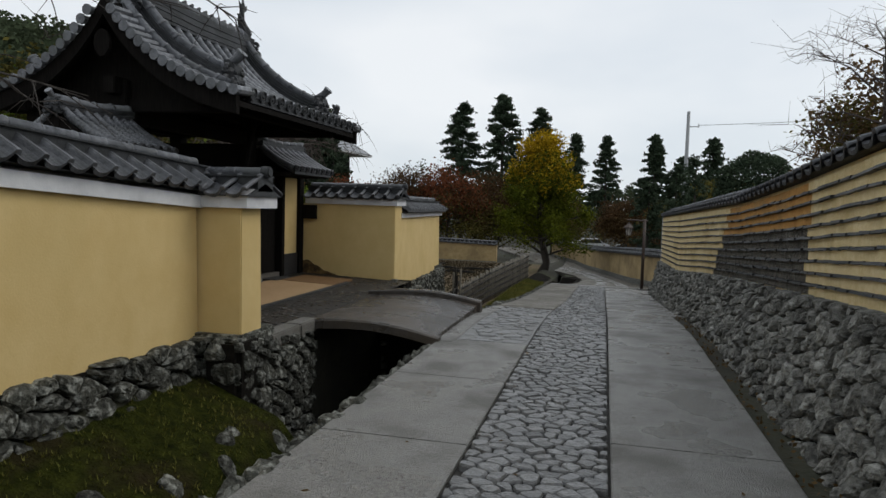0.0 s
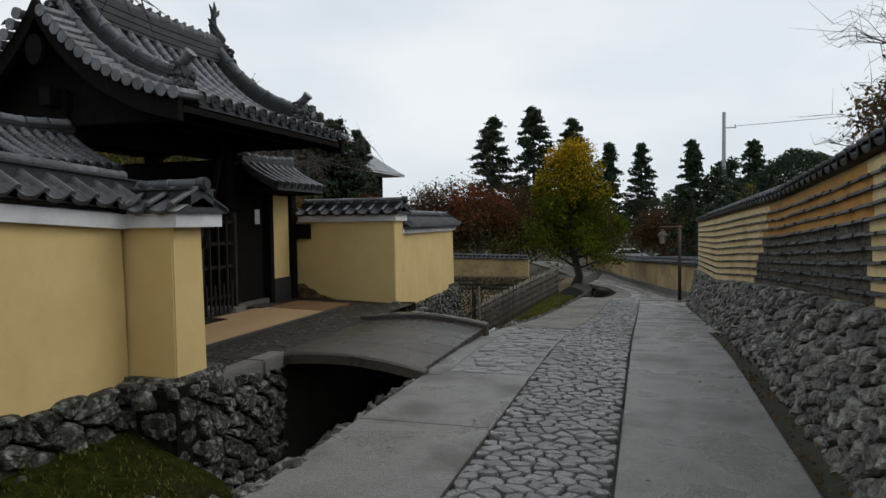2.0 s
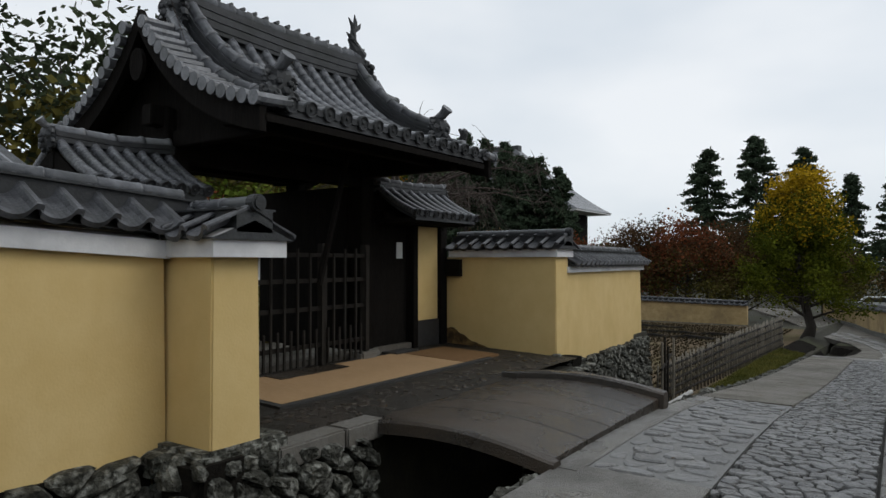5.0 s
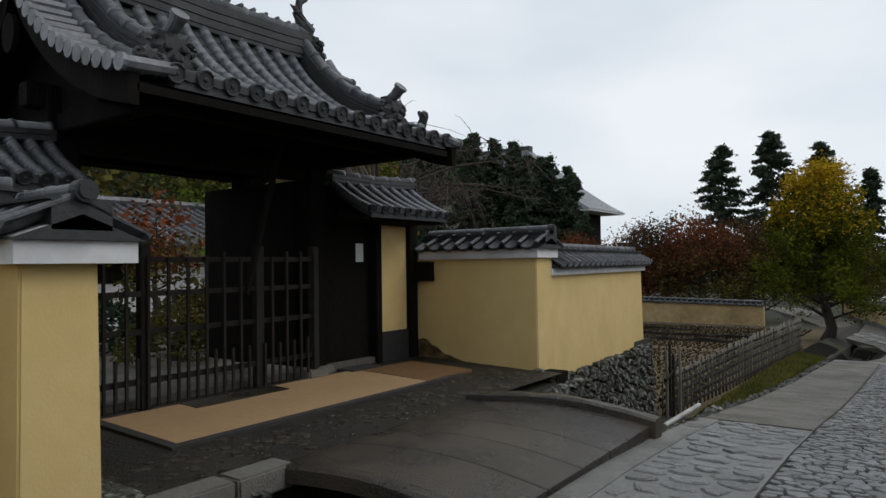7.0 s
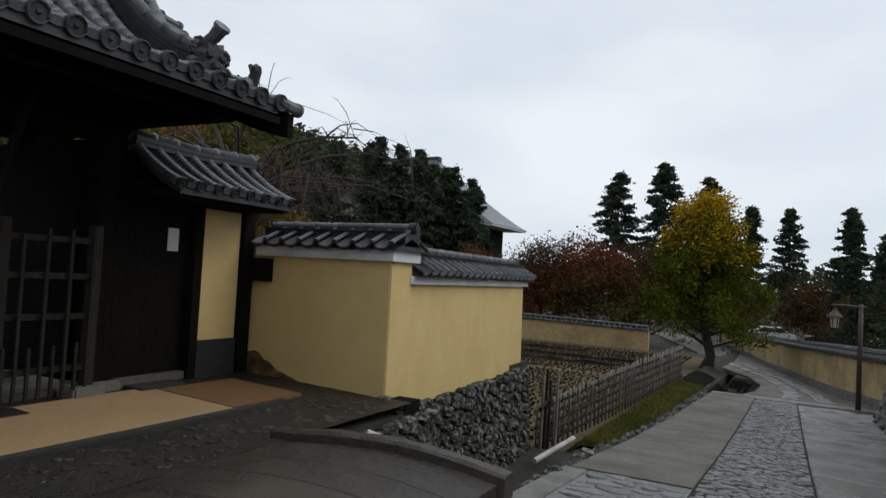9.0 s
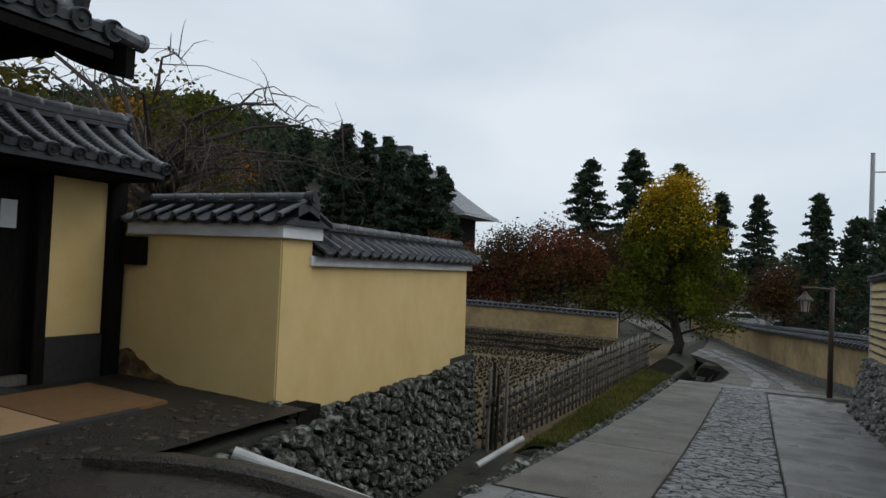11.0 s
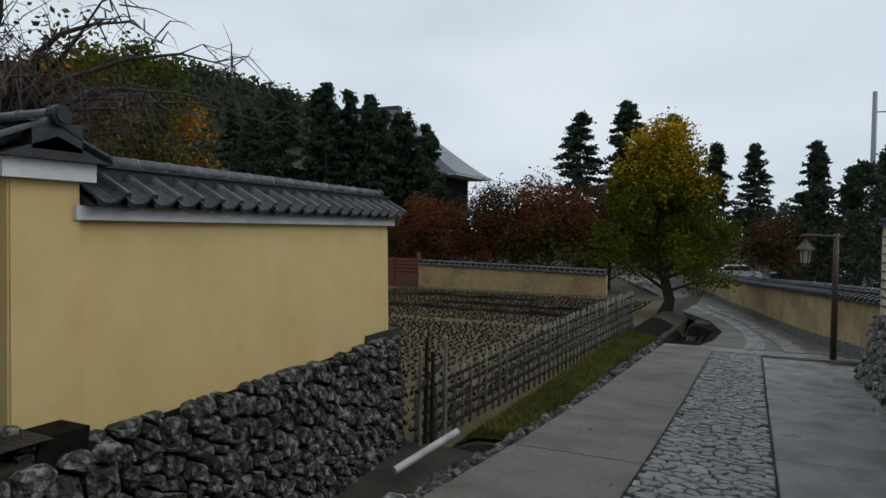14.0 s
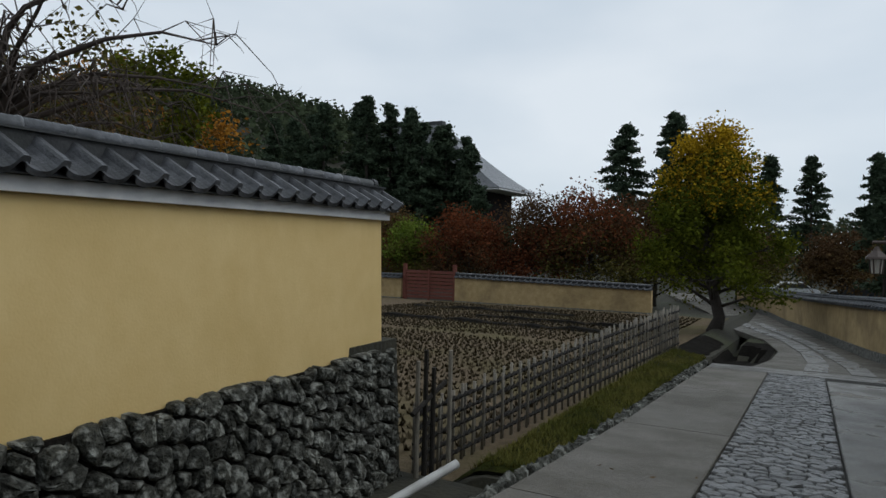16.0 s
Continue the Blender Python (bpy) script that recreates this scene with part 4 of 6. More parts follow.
joints = (7.52, 8.12, 8.63, 9.12, 9.52, 10.02)
for y0, y1 in zip(joints, joints[1:]):
    bm = bmesh.new()
    prism([[(b, skewed(y0 + 0.006, b), arch(b) - 0.095), (b, skewed(y0 + 0.006, b), arch(b) - 0.006), (b, skewed(y0 + 0.014, b), arch(b)),
            (b, skewed(y1 - 0.014, b), arch(b)), (b, skewed(y1 - 0.006, b), arch(b) - 0.006), (b, skewed(y1 - 0.006, b), arch(b) - 0.095)] for b in steps(-3.08, -1.49, 16)], bm)
    part("slab", bm, SLAB, bridge)
for y0, y1, up in ((7.40, 7.53, 0.012), (10.0, 10.16, 0.075)):
    bm = bmesh.new()
    prism([[(b, skewed(y0, b), arch(b) - 0.1), (b, skewed(y0 + 0.006, b), arch(b) + up - 0.02), (b, skewed(y0 + 0.03, b), arch(b) + up + 0.01 * noise.noise((b * 5, y0, 0))), (b, skewed(y1 - 0.03, b), arch(b) + up + 0.01 * noise.noise((b * 5, y1, 2))), (b, skewed(y1 - 0.006, b), arch(b) + up - 0.02), (b, skewed(y1, b), arch(b) - 0.1)] for b in steps(-3.15, -1.44, 30)], bm)
    part("edge_beam", bm, SLAB, bridge, "dark curved stone edge")
# Panel added across the culvert to keep out daylight from its far end.
tagged(part("culvert_wall", box(-3.0, -1.52, 9.95, 10.05, -1.5, -0.14), EARTH_AND_SHADE), "added dark panel that blocks daylight through the culvert", "culvert", kind="structure")

entrance_mat = thing("entrance_mat", (-4.4, 9, 0.25), "long beige mat along the gate front", "mat")
part("mat", prism([[(b, 7.18, z), (b, 10.2, z), (b, 10.2, z - 0.04), (b, 7.18, z - 0.04)] for b, z in ((-4.98, 0.278), (-3.92, 0.238))]), MAT, entrance_mat)
part("edging", prism([[(b, 7.1, z), (b, 10.8, z), (b, 10.8, z - 0.05), (b, 7.1, z - 0.05)] for b, z in ((-3.92, 0.236), (-3.85, 0.232))]), RUBBER, entrance_mat, "dark edging strip")
part("edging", prism([[(b, 7.1, z), (b, 7.18, z), (b, 7.18, z - 0.05), (b, 7.1, z - 0.05)] for b, z in ((-4.98, 0.276), (-3.92, 0.236))]), RUBBER, entrance_mat, "dark edging strip")
tagged(part("brown_mat", prism([[(b, 10.21, z), (b + 0.0, 11.1, z), (b, 11.1, z - 0.05), (b, 10.21, z - 0.05)] for b, z in ((-4.85, 0.279), (-3.93, 0.242))]), RUST), "wet rust-brown doormat before the side door", "mat")
tagged(part("black_doormat", box(-5.14, -4.88, 10.05, 10.55, 0.265, 0.293, 0.005), RUBBER), "small black doormat before the side door", "mat")
tagged(part("grey_doormat", prism([[(b, 7.9, z), (b, 8.95, z), (b, 8.95, z - 0.02), (b, 7.9, z - 0.02)] for b, z in ((-4.98, 0.286), (-4.72, 0.277))]), SLAB), "worn dark strip lying on the beige mat", "mat")


# ---- the gate ----
gate = thing("temple_gate", (-5.35, 8.44, 0.2), "dark timber temple gate with a curved grey tile roof", "gate")
MID = 8.44


def post(y, b, z0, z1, w, mat=WOOD, name="post", label=""):
    part(name, box(b - w / 2, b + w / 2, y - w / 2, y + w / 2, z0, z1, 0.012), mat, gate, label)


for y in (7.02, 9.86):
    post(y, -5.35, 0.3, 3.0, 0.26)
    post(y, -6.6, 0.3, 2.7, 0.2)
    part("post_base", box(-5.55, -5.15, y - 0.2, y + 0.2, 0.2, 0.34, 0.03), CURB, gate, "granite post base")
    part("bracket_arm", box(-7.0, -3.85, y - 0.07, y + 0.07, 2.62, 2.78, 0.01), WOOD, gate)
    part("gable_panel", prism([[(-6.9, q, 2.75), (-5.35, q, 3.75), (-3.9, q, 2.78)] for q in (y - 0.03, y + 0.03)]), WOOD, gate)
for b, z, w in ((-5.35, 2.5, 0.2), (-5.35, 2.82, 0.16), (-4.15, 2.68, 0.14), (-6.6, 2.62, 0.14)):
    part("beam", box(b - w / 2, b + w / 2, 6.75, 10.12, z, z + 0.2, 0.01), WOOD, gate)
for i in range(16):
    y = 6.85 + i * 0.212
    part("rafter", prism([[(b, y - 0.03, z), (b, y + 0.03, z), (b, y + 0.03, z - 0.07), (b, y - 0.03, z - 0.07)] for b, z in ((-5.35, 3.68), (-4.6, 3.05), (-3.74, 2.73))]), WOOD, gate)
# side doors: closed board leaf between posts, then a plastered panel
for sgn in (1, -1):
    at = lambda off: MID + sgn * off

    def across(name, off0, off1, b0, b1, z0, z1, mat, label="", bev=0.006):
        part(name, box(b0, b1, min(at(off0), at(off1)), max(at(off0), at(off1)), z0, z1, bev), mat, gate, label)
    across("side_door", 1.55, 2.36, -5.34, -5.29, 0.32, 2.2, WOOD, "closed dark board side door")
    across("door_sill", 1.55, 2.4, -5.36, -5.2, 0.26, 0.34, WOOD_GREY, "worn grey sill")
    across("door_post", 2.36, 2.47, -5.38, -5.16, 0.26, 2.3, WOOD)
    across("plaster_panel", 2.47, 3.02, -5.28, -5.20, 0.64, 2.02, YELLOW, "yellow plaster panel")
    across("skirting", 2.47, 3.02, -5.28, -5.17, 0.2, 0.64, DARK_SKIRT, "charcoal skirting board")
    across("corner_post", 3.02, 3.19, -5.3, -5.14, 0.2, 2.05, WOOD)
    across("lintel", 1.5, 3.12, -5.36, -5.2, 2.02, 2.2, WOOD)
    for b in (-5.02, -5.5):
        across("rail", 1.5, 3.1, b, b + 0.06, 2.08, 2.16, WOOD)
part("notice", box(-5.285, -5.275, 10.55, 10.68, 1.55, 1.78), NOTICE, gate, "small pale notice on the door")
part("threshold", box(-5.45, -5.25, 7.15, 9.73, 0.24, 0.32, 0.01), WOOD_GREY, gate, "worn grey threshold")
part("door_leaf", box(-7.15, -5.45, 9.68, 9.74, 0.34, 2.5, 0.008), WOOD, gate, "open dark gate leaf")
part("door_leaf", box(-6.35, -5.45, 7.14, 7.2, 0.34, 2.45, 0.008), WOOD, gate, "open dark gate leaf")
part("prop", tube(((-4.62, 8.35, 1.25), (-4.55, 8.75, 2.8)), 0.035, 6), WOOD, gate)


def tile_roof(parent, y0, y1, count, curve, r=0.06, depth=0.05, discs=True, mat=TILE, back=None):
    """Round tile rows on pans; curve: (b, z) from ridge to eaves, bent smoothly."""
    pans = bmesh.new()
    fine = []
    cb, cz = [c[0] for c in curve], [c[1] for c in curve]
    # a smooth sagging line through the given points
    n = 16
    for i in range(n + 1):
        f = i / n
        b0, z0, b1, z1, b2, z2 = *curve[0], *curve[1], *curve[2]
        fine.append(((1 - f) ** 2 * b0 + 2 * f * (1 - f) * b1 + f * f * b2, (1 - f) ** 2 * z0 + 2 * f * (1 - f) * z1 + f * f * z2))
    width = (y1 - y0) / count
    prism([[(b, y0, z - 0.01), (b, y1, z - 0.01), (b, y1, z - 0.07), (b, y0, z - 0.07)] for b, z in fine], pans)
    for k in range(count):
        a, c = y0 + width * k + r * 0.7, y0 + width * (k + 1) - r * 0.7
        for i in range(n):
            (b0, z0), (b1, z1) = fine[i], fine[i + 1]
            m = (a + c) / 2
            prism([[(b0, a, z0 + 0.022), (b0, m, z0 + 0.006), (b0, c, z0 + 0.022)], [(b1, a, z1 + 0.034), (b1, m, z1 + 0.018), (b1, c, z1 + 0.034)]], pans, closed=False)
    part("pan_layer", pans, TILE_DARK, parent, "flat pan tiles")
    rows = bmesh.new()
    for i in range(n):
        (b0, z0), (b1, z1) = fine[i], fine[i + 1]
        tube(((b0, 0, z0 + 0.03), (b0 + (b1 - b0) * 0.93, 0, z0 + (z1 - z0) * 0.93 + 0.03), (b1, 0, z1 + 0.03)), (r, r, r * 0.98), 8, rows)
    e = Vector((fine[-1][0] - fine[-2][0], 0, fine[-1][1] - fine[-2][1])).normalized()
    c = Vector((fine[-1][0], 0, fine[-1][1] + 0.03))
    ends = bmesh.new()
    tube((c, c + e * 0.03), (r * 1.2, r * 1.2), 14, ends)
    rim = [c + e * 0.035 + Vector((-e.z * math.cos(q), 0, e.x * math.cos(q))) * r * 1.05 + Vector((0, math.sin(q), 0)) * r * 1.05 for q in steps(0, math.tau, 14)]
    tube(rim, r * 0.16, 5, ends)
    bmesh.ops.create_icosphere(ends, subdivisions=1, radius=r * 0.35, matrix=Matrix.Translation(c + e * 0.03))
    # Less light falls on the upright discs; the darker tile paints that in.
    end_me = as_mesh("end_disc", ends, TILE_DARK)
    me = as_mesh("cover_tile", rows, mat, True)
    for k in range(count + 1):
        shared("cover_tile", me, Matrix.Translation((0, y0 + width * k, 0)), parent)
        shared("end_disc", end_me, Matrix.Translation((0, y0 + width * k, 0)), parent)
    lips = bmesh.new()
    for k in range(count):
        m = y0 + width * (k + 0.5)
        prism([[(c.x + d, m + math.cos(t) * width * 0.4, c.z + 0.02 - math.sin(t) * 0.06 - 0.02 * h) for t in steps(0, math.pi, 6)] for d, h in ((-0.03, 0), (0.02, 0.2))], lips)
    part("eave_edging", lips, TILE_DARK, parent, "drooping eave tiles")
    return fine


ROOF = ((-5.35, 3.95), (-4.75, 3.02), (-3.62, 2.80))
roof_front = part("roof", box(-5.4, -5.3, 6.9, 9.98, 3.6, 3.9), WOOD, gate, "curved grey tile roof")
fine = tile_roof(roof_front, 6.98, 10.17, 14, ROOF)
BACK = [(-10.7 - b, z) for b, z in ROOF]
tile_roof(roof_front, 6.98, 10.17, 14, BACK)
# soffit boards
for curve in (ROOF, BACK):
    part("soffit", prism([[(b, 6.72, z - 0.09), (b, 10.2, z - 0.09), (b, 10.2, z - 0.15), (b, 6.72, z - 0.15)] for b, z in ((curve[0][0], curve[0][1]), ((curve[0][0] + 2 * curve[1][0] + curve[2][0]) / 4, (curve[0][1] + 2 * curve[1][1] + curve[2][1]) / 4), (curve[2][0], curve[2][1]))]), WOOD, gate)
# rake tiles that look out over both gables
for curve_b in (1, -1):
    for i in range(2, 17):
        b, z = fine[i]
        if curve_b < 0:
            b = -10.7 - b
        for y0, y1 in ((6.62, 6.98), (10.17, 10.40)):
            if y0 > 9 and curve_b < 0:
                continue
            bm = bmesh.new()
            out = y0 if y0 < 9 else y1
            inn = y1 if y0 < 9 else y0
            tube(((b, inn, z + 0.045), (b, out, z + 0.02)), 0.052, 8, bm)
            tube(((b, out, z + 0.02), (b, out + (0.03 if y0 > 9 else -0.03), z + 0.019)), 0.062, 12, bm)
            part("rake_tile", bm, TILE, roof_front, smooth=False)
# verge boards under the rake
for y in (6.66, 10.3):
    for sgn in (1, -1):
        part("verge_board", prism([[((b if sgn > 0 else -10.7 - b), q, z - d) for q, d in ((y, 0.03), (y + 0.07, 0.03), (y + 0.07, 0.24), (y, 0.24))] for b, z in fine]), WOOD, gate)
    part("gable_pendant", prism([[(-5.35 + math.cos(t) * 0.11, q, 3.38 + math.sin(t) * 0.16) for t in steps(0, math.tau * 11 / 12, 11)] for q in (y - 0.02, y + 0.02)]), WOOD, gate, "carved gable pendant")


def ridge_stack(parent, line, w, courses, r, seg=0.24):
    """A built-up ridge: flat courses with a round tile along the top. line: points from end to end."""
    pts = [Vector(p) for p in line]
    for c in range(courses):
        ww = w * (1.12 if c % 2 else 1.0) - c * 0.006
        ring = []
        for i, p in enumerate(pts):
            way = (pts[min(i + 1, len(pts) - 1)] - pts[max(i - 1, 0)]).normalized()
            side = way.cross(Vector((0, 0, 1))).normalized() * ww
            lo, hi = Vector((0, 0, c * 0.045)), Vector((0, 0, c * 0.045 + 0.04))
            ring.append([p + side + lo, p + side + hi, p - side + hi, p - side + lo])
        part("ridge_course", prism(ring), TILE_DARK, parent)
    up = Vector((0, 0, courses * 0.045 + r * 0.3))
    for a, b in zip(pts, pts[1:]):
        k = max(1, round((b - a).length / seg))
        for i in range(k):
            p, q = a.lerp(b, i / k) + up, a.lerp(b, (i + 1) / k) + up
            part("ridge_tile", tube((p, p.lerp(q, 0.86), p.lerp(q, 0.88), q), (r, r, r * 1.2, r * 1.2), 9), TILE, parent, smooth=True)


def ogre_tile(parent, at, way, s=1.0, horn=True):
    """A carved ridge-end tile: scrolled shield with horns and a round tile jutting above it."""
    at, way = Vector(at), Vector(way).normalized()
    side = way.cross(Vector((0, 0, 1))).normalized()
    up = Vector((0, 0, 1))
    bm = bmesh.new()
    outline = [(0.0, -0.02), (0.13, -0.03), (0.17, 0.04), (0.12, 0.08), (0.15, 0.15), (0.10, 0.20), (0.11, 0.27), (0.04, 0.25), (0.0, 0.30), (-0.04, 0.25), (-0.11, 0.27), (-0.10, 0.20), (-0.15, 0.15), (-0.12, 0.08), (-0.17, 0.04), (-0.13, -0.03)]
    prism([[at + (side * x * k + up * (z * k + 0.12 * (1 - k)) + way * d) * s for x, z in outline] for d, k in ((-0.03, 1), (0.04, 1), (0.08, 0.7))], bm)
    for x in (-0.06, 0.06):
        bmesh.ops.create_icosphere(bm, subdivisions=1, radius=0.035 * s, matrix=Matrix.Translation(at + (side * x + up * 0.14 + way * 0.09) * s))
    bmesh.ops.create_icosphere(bm, subdivisions=1, radius=0.045 * s, matrix=Matrix.Translation(at + (up * 0.07 + way * 0.1) * s))
    # curled fins on both sides and under the chin
    for x, z, turn, size in ((0.14, 0.05, 1, 0.05), (-0.14, 0.05, -1, 0.05), (0.12, 0.18, 1, 0.042), (-0.12, 0.18, -1, 0.042), (0.06, -0.02, 1, 0.04), (-0.06, -0.02, -1, 0.04)):
        curl = [at + (side * (x + turn * math.cos(q) * size * (1 - q / 9)) + up * (z + math.sin(q) * size * (1 - q / 9)) + way * 0.03) * s for q in steps(-1.4, 4.2, 9)]
        tube(curl, [0.034 * s * (1 - 0.06 * i) for i in range(10)], 6, bm)
    part("ogre_tile", bm, TILE_DARK, parent, "carved ridge-end tile")
    if horn:
        bm = bmesh.new()
        p = at + up * 0.24 * s - way * 0.25 * s
        tube([p + (way * a + up * c) * s for a, c in ((0, 0), (0.12, -0.01), (0.22, 0.01), (0.31, 0.055), (0.37, 0.11))], [r * s for r in (0.05, 0.046, 0.045, 0.05, 0.056)], 12, bm)
        tube([p + (way * a + up * c) * s for a, c in ((0.365, 0.105), (0.385, 0.125))], (0.064 * s, 0.064 * s), 14, bm)
        part("jutting_tile", bm, TILE, parent)


ridge_stack(roof_front, [(-5.35, 7.05, 3.9), (-5.35, 7.5, 3.87), (-5.35, 8.44, 3.85), (-5.35, 9.4, 3.87), (-5.35, 9.85, 3.9)], 0.13, 7, 0.075)
# small upright tiles along the main ridge
for i in range(16):
    y = 7.2 + i * 0.165
    part("crest_tile", tube(((-5.35, y, 4.26), (-5.35, y + 0.05, 4.31)), (0.04, 0.02), 6), TILE_DARK, roof_front)
for y, s in ((9.85, 1), (7.05, -1)):
    ogre_tile(roof_front, (-5.35, y, 3.88), (0, s, 0), 1.15, False)
    bm = bmesh.new()
    base = Vector((-5.35, y - s * 0.12, 4.25))
    tube([base + Vector((0, s * a, c)) for a, c in ((0.12, 0.0), (0.02, 0.08), (-0.05, 0.2), (-0.02, 0.34), (0.03, 0.44))], (0.1, 0.085, 0.06, 0.04, 0.02), 8, bm)
    for a, c, e, h in ((-0.02, 0.32, -0.12, 0.48), (-0.02, 0.34, 0.0, 0.55), (0.0, 0.34, 0.12, 0.46), (-0.04, 0.2, -0.16, 0.27), (0.06, 0.05, 0.2, 0.14)):
        m = base + Vector((0, s * (a + e) / 2 + s * 0.02, (c + h) / 2))
        tube((base + Vector((0, s * a, c)), m, base + Vector((0, s * e, h))), (0.035, 0.03, 0.006), 6, bm)
    part("fish_finial", bm, TILE_DARK, roof_front, "curled fish ridge finial")
for y in (7.18, 9.72):
    for sgn in (1, -1):
        line = [((b if sgn > 0 else -10.7 - b), y, z + 0.06) for b, z in fine[1:15:2]]
        ridge_stack(roof_front, line, 0.09, 4, 0.06)
        ogre_tile(roof_front, (line[-1][0] + 0.03 * sgn, y, line[-1][2] - 0.02), (sgn, 0, 0), 1.1, True)
    ridge_stack(roof_front, [(b, y + (-0.22 if y < 8 else 0.22), z + 0.03) for b, z in fine[1:16:2]], 0.055, 1, 0.055)
bm = bmesh.new()
tube(((-3.95, 10.17, 2.9), (-3.95, 10.17, 3.0), (-3.9, 10.17, 3.1), (-3.97, 10.17, 3.18)), (0.07, 0.06, 0.05, 0.02), 7, bm)
bmesh.ops.create_icosphere(bm, subdivisions=1, radius=0.06, matrix=Matrix.Translation((-3.9, 10.17, 3.13)))
part("corner_finial", bm, TILE_DARK, roof_front, "small carved lion tile")
ogre_tile(roof_front, (-3.75, 6.86, 2.84), (1, 0, 0), 0.6, False)

# lower roofs over the side doors
for y0, y1 in ((9.98, 11.55), (5.8, 6.9)):
    low = part("side_roof", box(-5.25, -5.15, y0, y1, 2.2, 2.45), WOOD, gate, "small tile roof over the side door")
    curve = ((-5.2, 2.52), (-4.95, 2.28), (-4.55, 2.12))
    tile_roof(low, y0 + 0.05, y1 - 0.05, 7, curve, r=0.045)
    tile_roof(low, y0 + 0.05, y1 - 0.05, 7, [(-10.4 - b, z) for b, z in curve], r=0.045)
    ridge_stack(low, [(-5.2, y0, 2.5), (-5.2, (y0 + y1) / 2, 2.485), (-5.2, y1, 2.53)], 0.09, 2, 0.05)
    ogre_tile(low, (-5.2, y1 + 0.01 if y1 > 9 else y0 - 0.01, 2.46), (0, 1 if y1 > 9 else -1, 0), 0.6, True)
    part("soffit", box(-5.75, -4.62, y0, y1, 2.03, 2.08), WOOD, low)
    part("gable_board", prism([[(-5.85, q, 2.05), (-5.2, q, 2.45), (-4.6, q, 2.08)] for q in ((y1 - 0.04, y1 - 0.01) if y1 > 9 else (y0 + 0.01, y0 + 0.04))]), WOOD, low)

# picket barrier across the opening
barrier = thing("picket_barrier", (-5.08, 8.4, 0.24), "dark wooden picket barrier closing the gateway", "fence")
rng = random.Random(71)
for y in (6.95, 7.6, 8.85, 9.62):
    part("post", box(-5.11, -5.02, y - 0.045, y + 0.045, 0.27, 1.72, 0.008), PICKET, barrier)
for z in (0.52, 0.95, 1.28, 1.58):
    part("rail", box(-5.07, -5.03, 6.95, 9.62, z - 0.025, z + 0.025, 0.004), PICKET, barrier)
picket = as_mesh("picket", box(-0.012, 0.012, -0.012, 0.012, 0, 1.0), PICKET)
for i in range(27):
    y = 7.02 + i * 0.098
    tall = 1.0 if i % 2 else 1.4
    shared("picket", picket, Matrix.Translation((-5.0, y, 0.3)) @ Matrix.Diagonal((1, 1, tall * rng.uniform(0.97, 1.03) * (0.42 if i % 2 else 0.95), 1)), barrier)
part("foot_stone", box(-5.2, -4.95, 9.45, 9.75, 0.24, 0.36, 0.02), CURB, barrier, "granite foot block")
part("foot_stone", box(-5.2, -4.95, 6.85, 7.15, 0.24, 0.38, 0.02), CURB, barrier, "granite foot block")

# ---- inside the precinct ----
inner = tagged(sheet("inner_court", steps(-16, -5.6, 10), steps(4, 16.5, 10), lambda b, y: 0.2, CONCRETE_TAN, None), "pale raked gravel court behind the gate", "gravel", kind="structure")


def small_house(name, label, x0, x1, y0, y1, z0, eave, ridge, wall_mat=WHITE):
    h = thing(name, ((x0 + x1) / 2, (y0 + y1) / 2, z0), label, "building")
    part("wall", box(x0, x1, y0, y1, z0, eave), wall_mat, h)
    m = (x0 + x1) / 2
    part("roof", prism([[(x0 - 0.7, y, eave - 0.1), (m, y, ridge), (x1 + 0.7, y, eave - 0.1), (x1 + 0.7, y, eave - 0.2), (m, y, ridge - 0.15), (x0 - 0.7, y, eave - 0.2)] for y in (y0 - 0.5, y1 + 0.5)]), TILE_DARK, h, "grey tile roof")
    bm = bmesh.new()
    for i in range(int((y1 - y0 + 1) / 0.28)):
        y = y0 - 0.45 + i * 0.28
        for e in (x0 - 0.7, x1 + 0.7):
            tube(((m, y, ridge + 0.02), (e, y, eave - 0.08)), 0.05, 6, bm)
    tube(((m, y0 - 0.5, ridge + 0.1), (m, y1 + 0.5, ridge + 0.1)), 0.11, 8, bm)
    tagged(part("roof_ribbing", bm, TILE, h), kind="stuff")
    part("window", box(x1 - 0.02, x1 + 0.03, y0 + 1.0, y0 + 2.2, z0 + 1.0, z0 + 1.9), WOOD, h)
    return h


small_house("precinct_house", "white-walled house with a grey tile roof inside the precinct", -18, -13.5, 10.5, 15.5, 0.2, 2.1, 3.1)
small_house("precinct_hall", "low precinct hall with white plaster walls", -15.0, -10.5, 3.5, 7.9, 0.2, 2.5, 3.7)


def shrub(name, label, at, r, mat, seed, count=1600, size=0.04):
    ob = thing(name, at, label, "shrub")
    bm, _ = limbs(at, (at[0], at[1], at[2] + r * 0.9), r * 0.08, 6, r * 0.5, seed, twigs=1)
    part("stems", bm, BARK, ob)

    def sample(g):
        d = Vector((g.gauss(0, 1), g.gauss(0, 1), g.gauss(0, 1))).normalized() * r * (0.85 + 0.15 * noise.noise((g.random() * 4, 0, seed))) * g.uniform(0.82, 1.02)
        return Vector(at) + Vector((d.x, d.y, abs(d.z) * 0.85 + 0.05))
    part("crown", leaves(count, sample, size, seed), mat, ob)


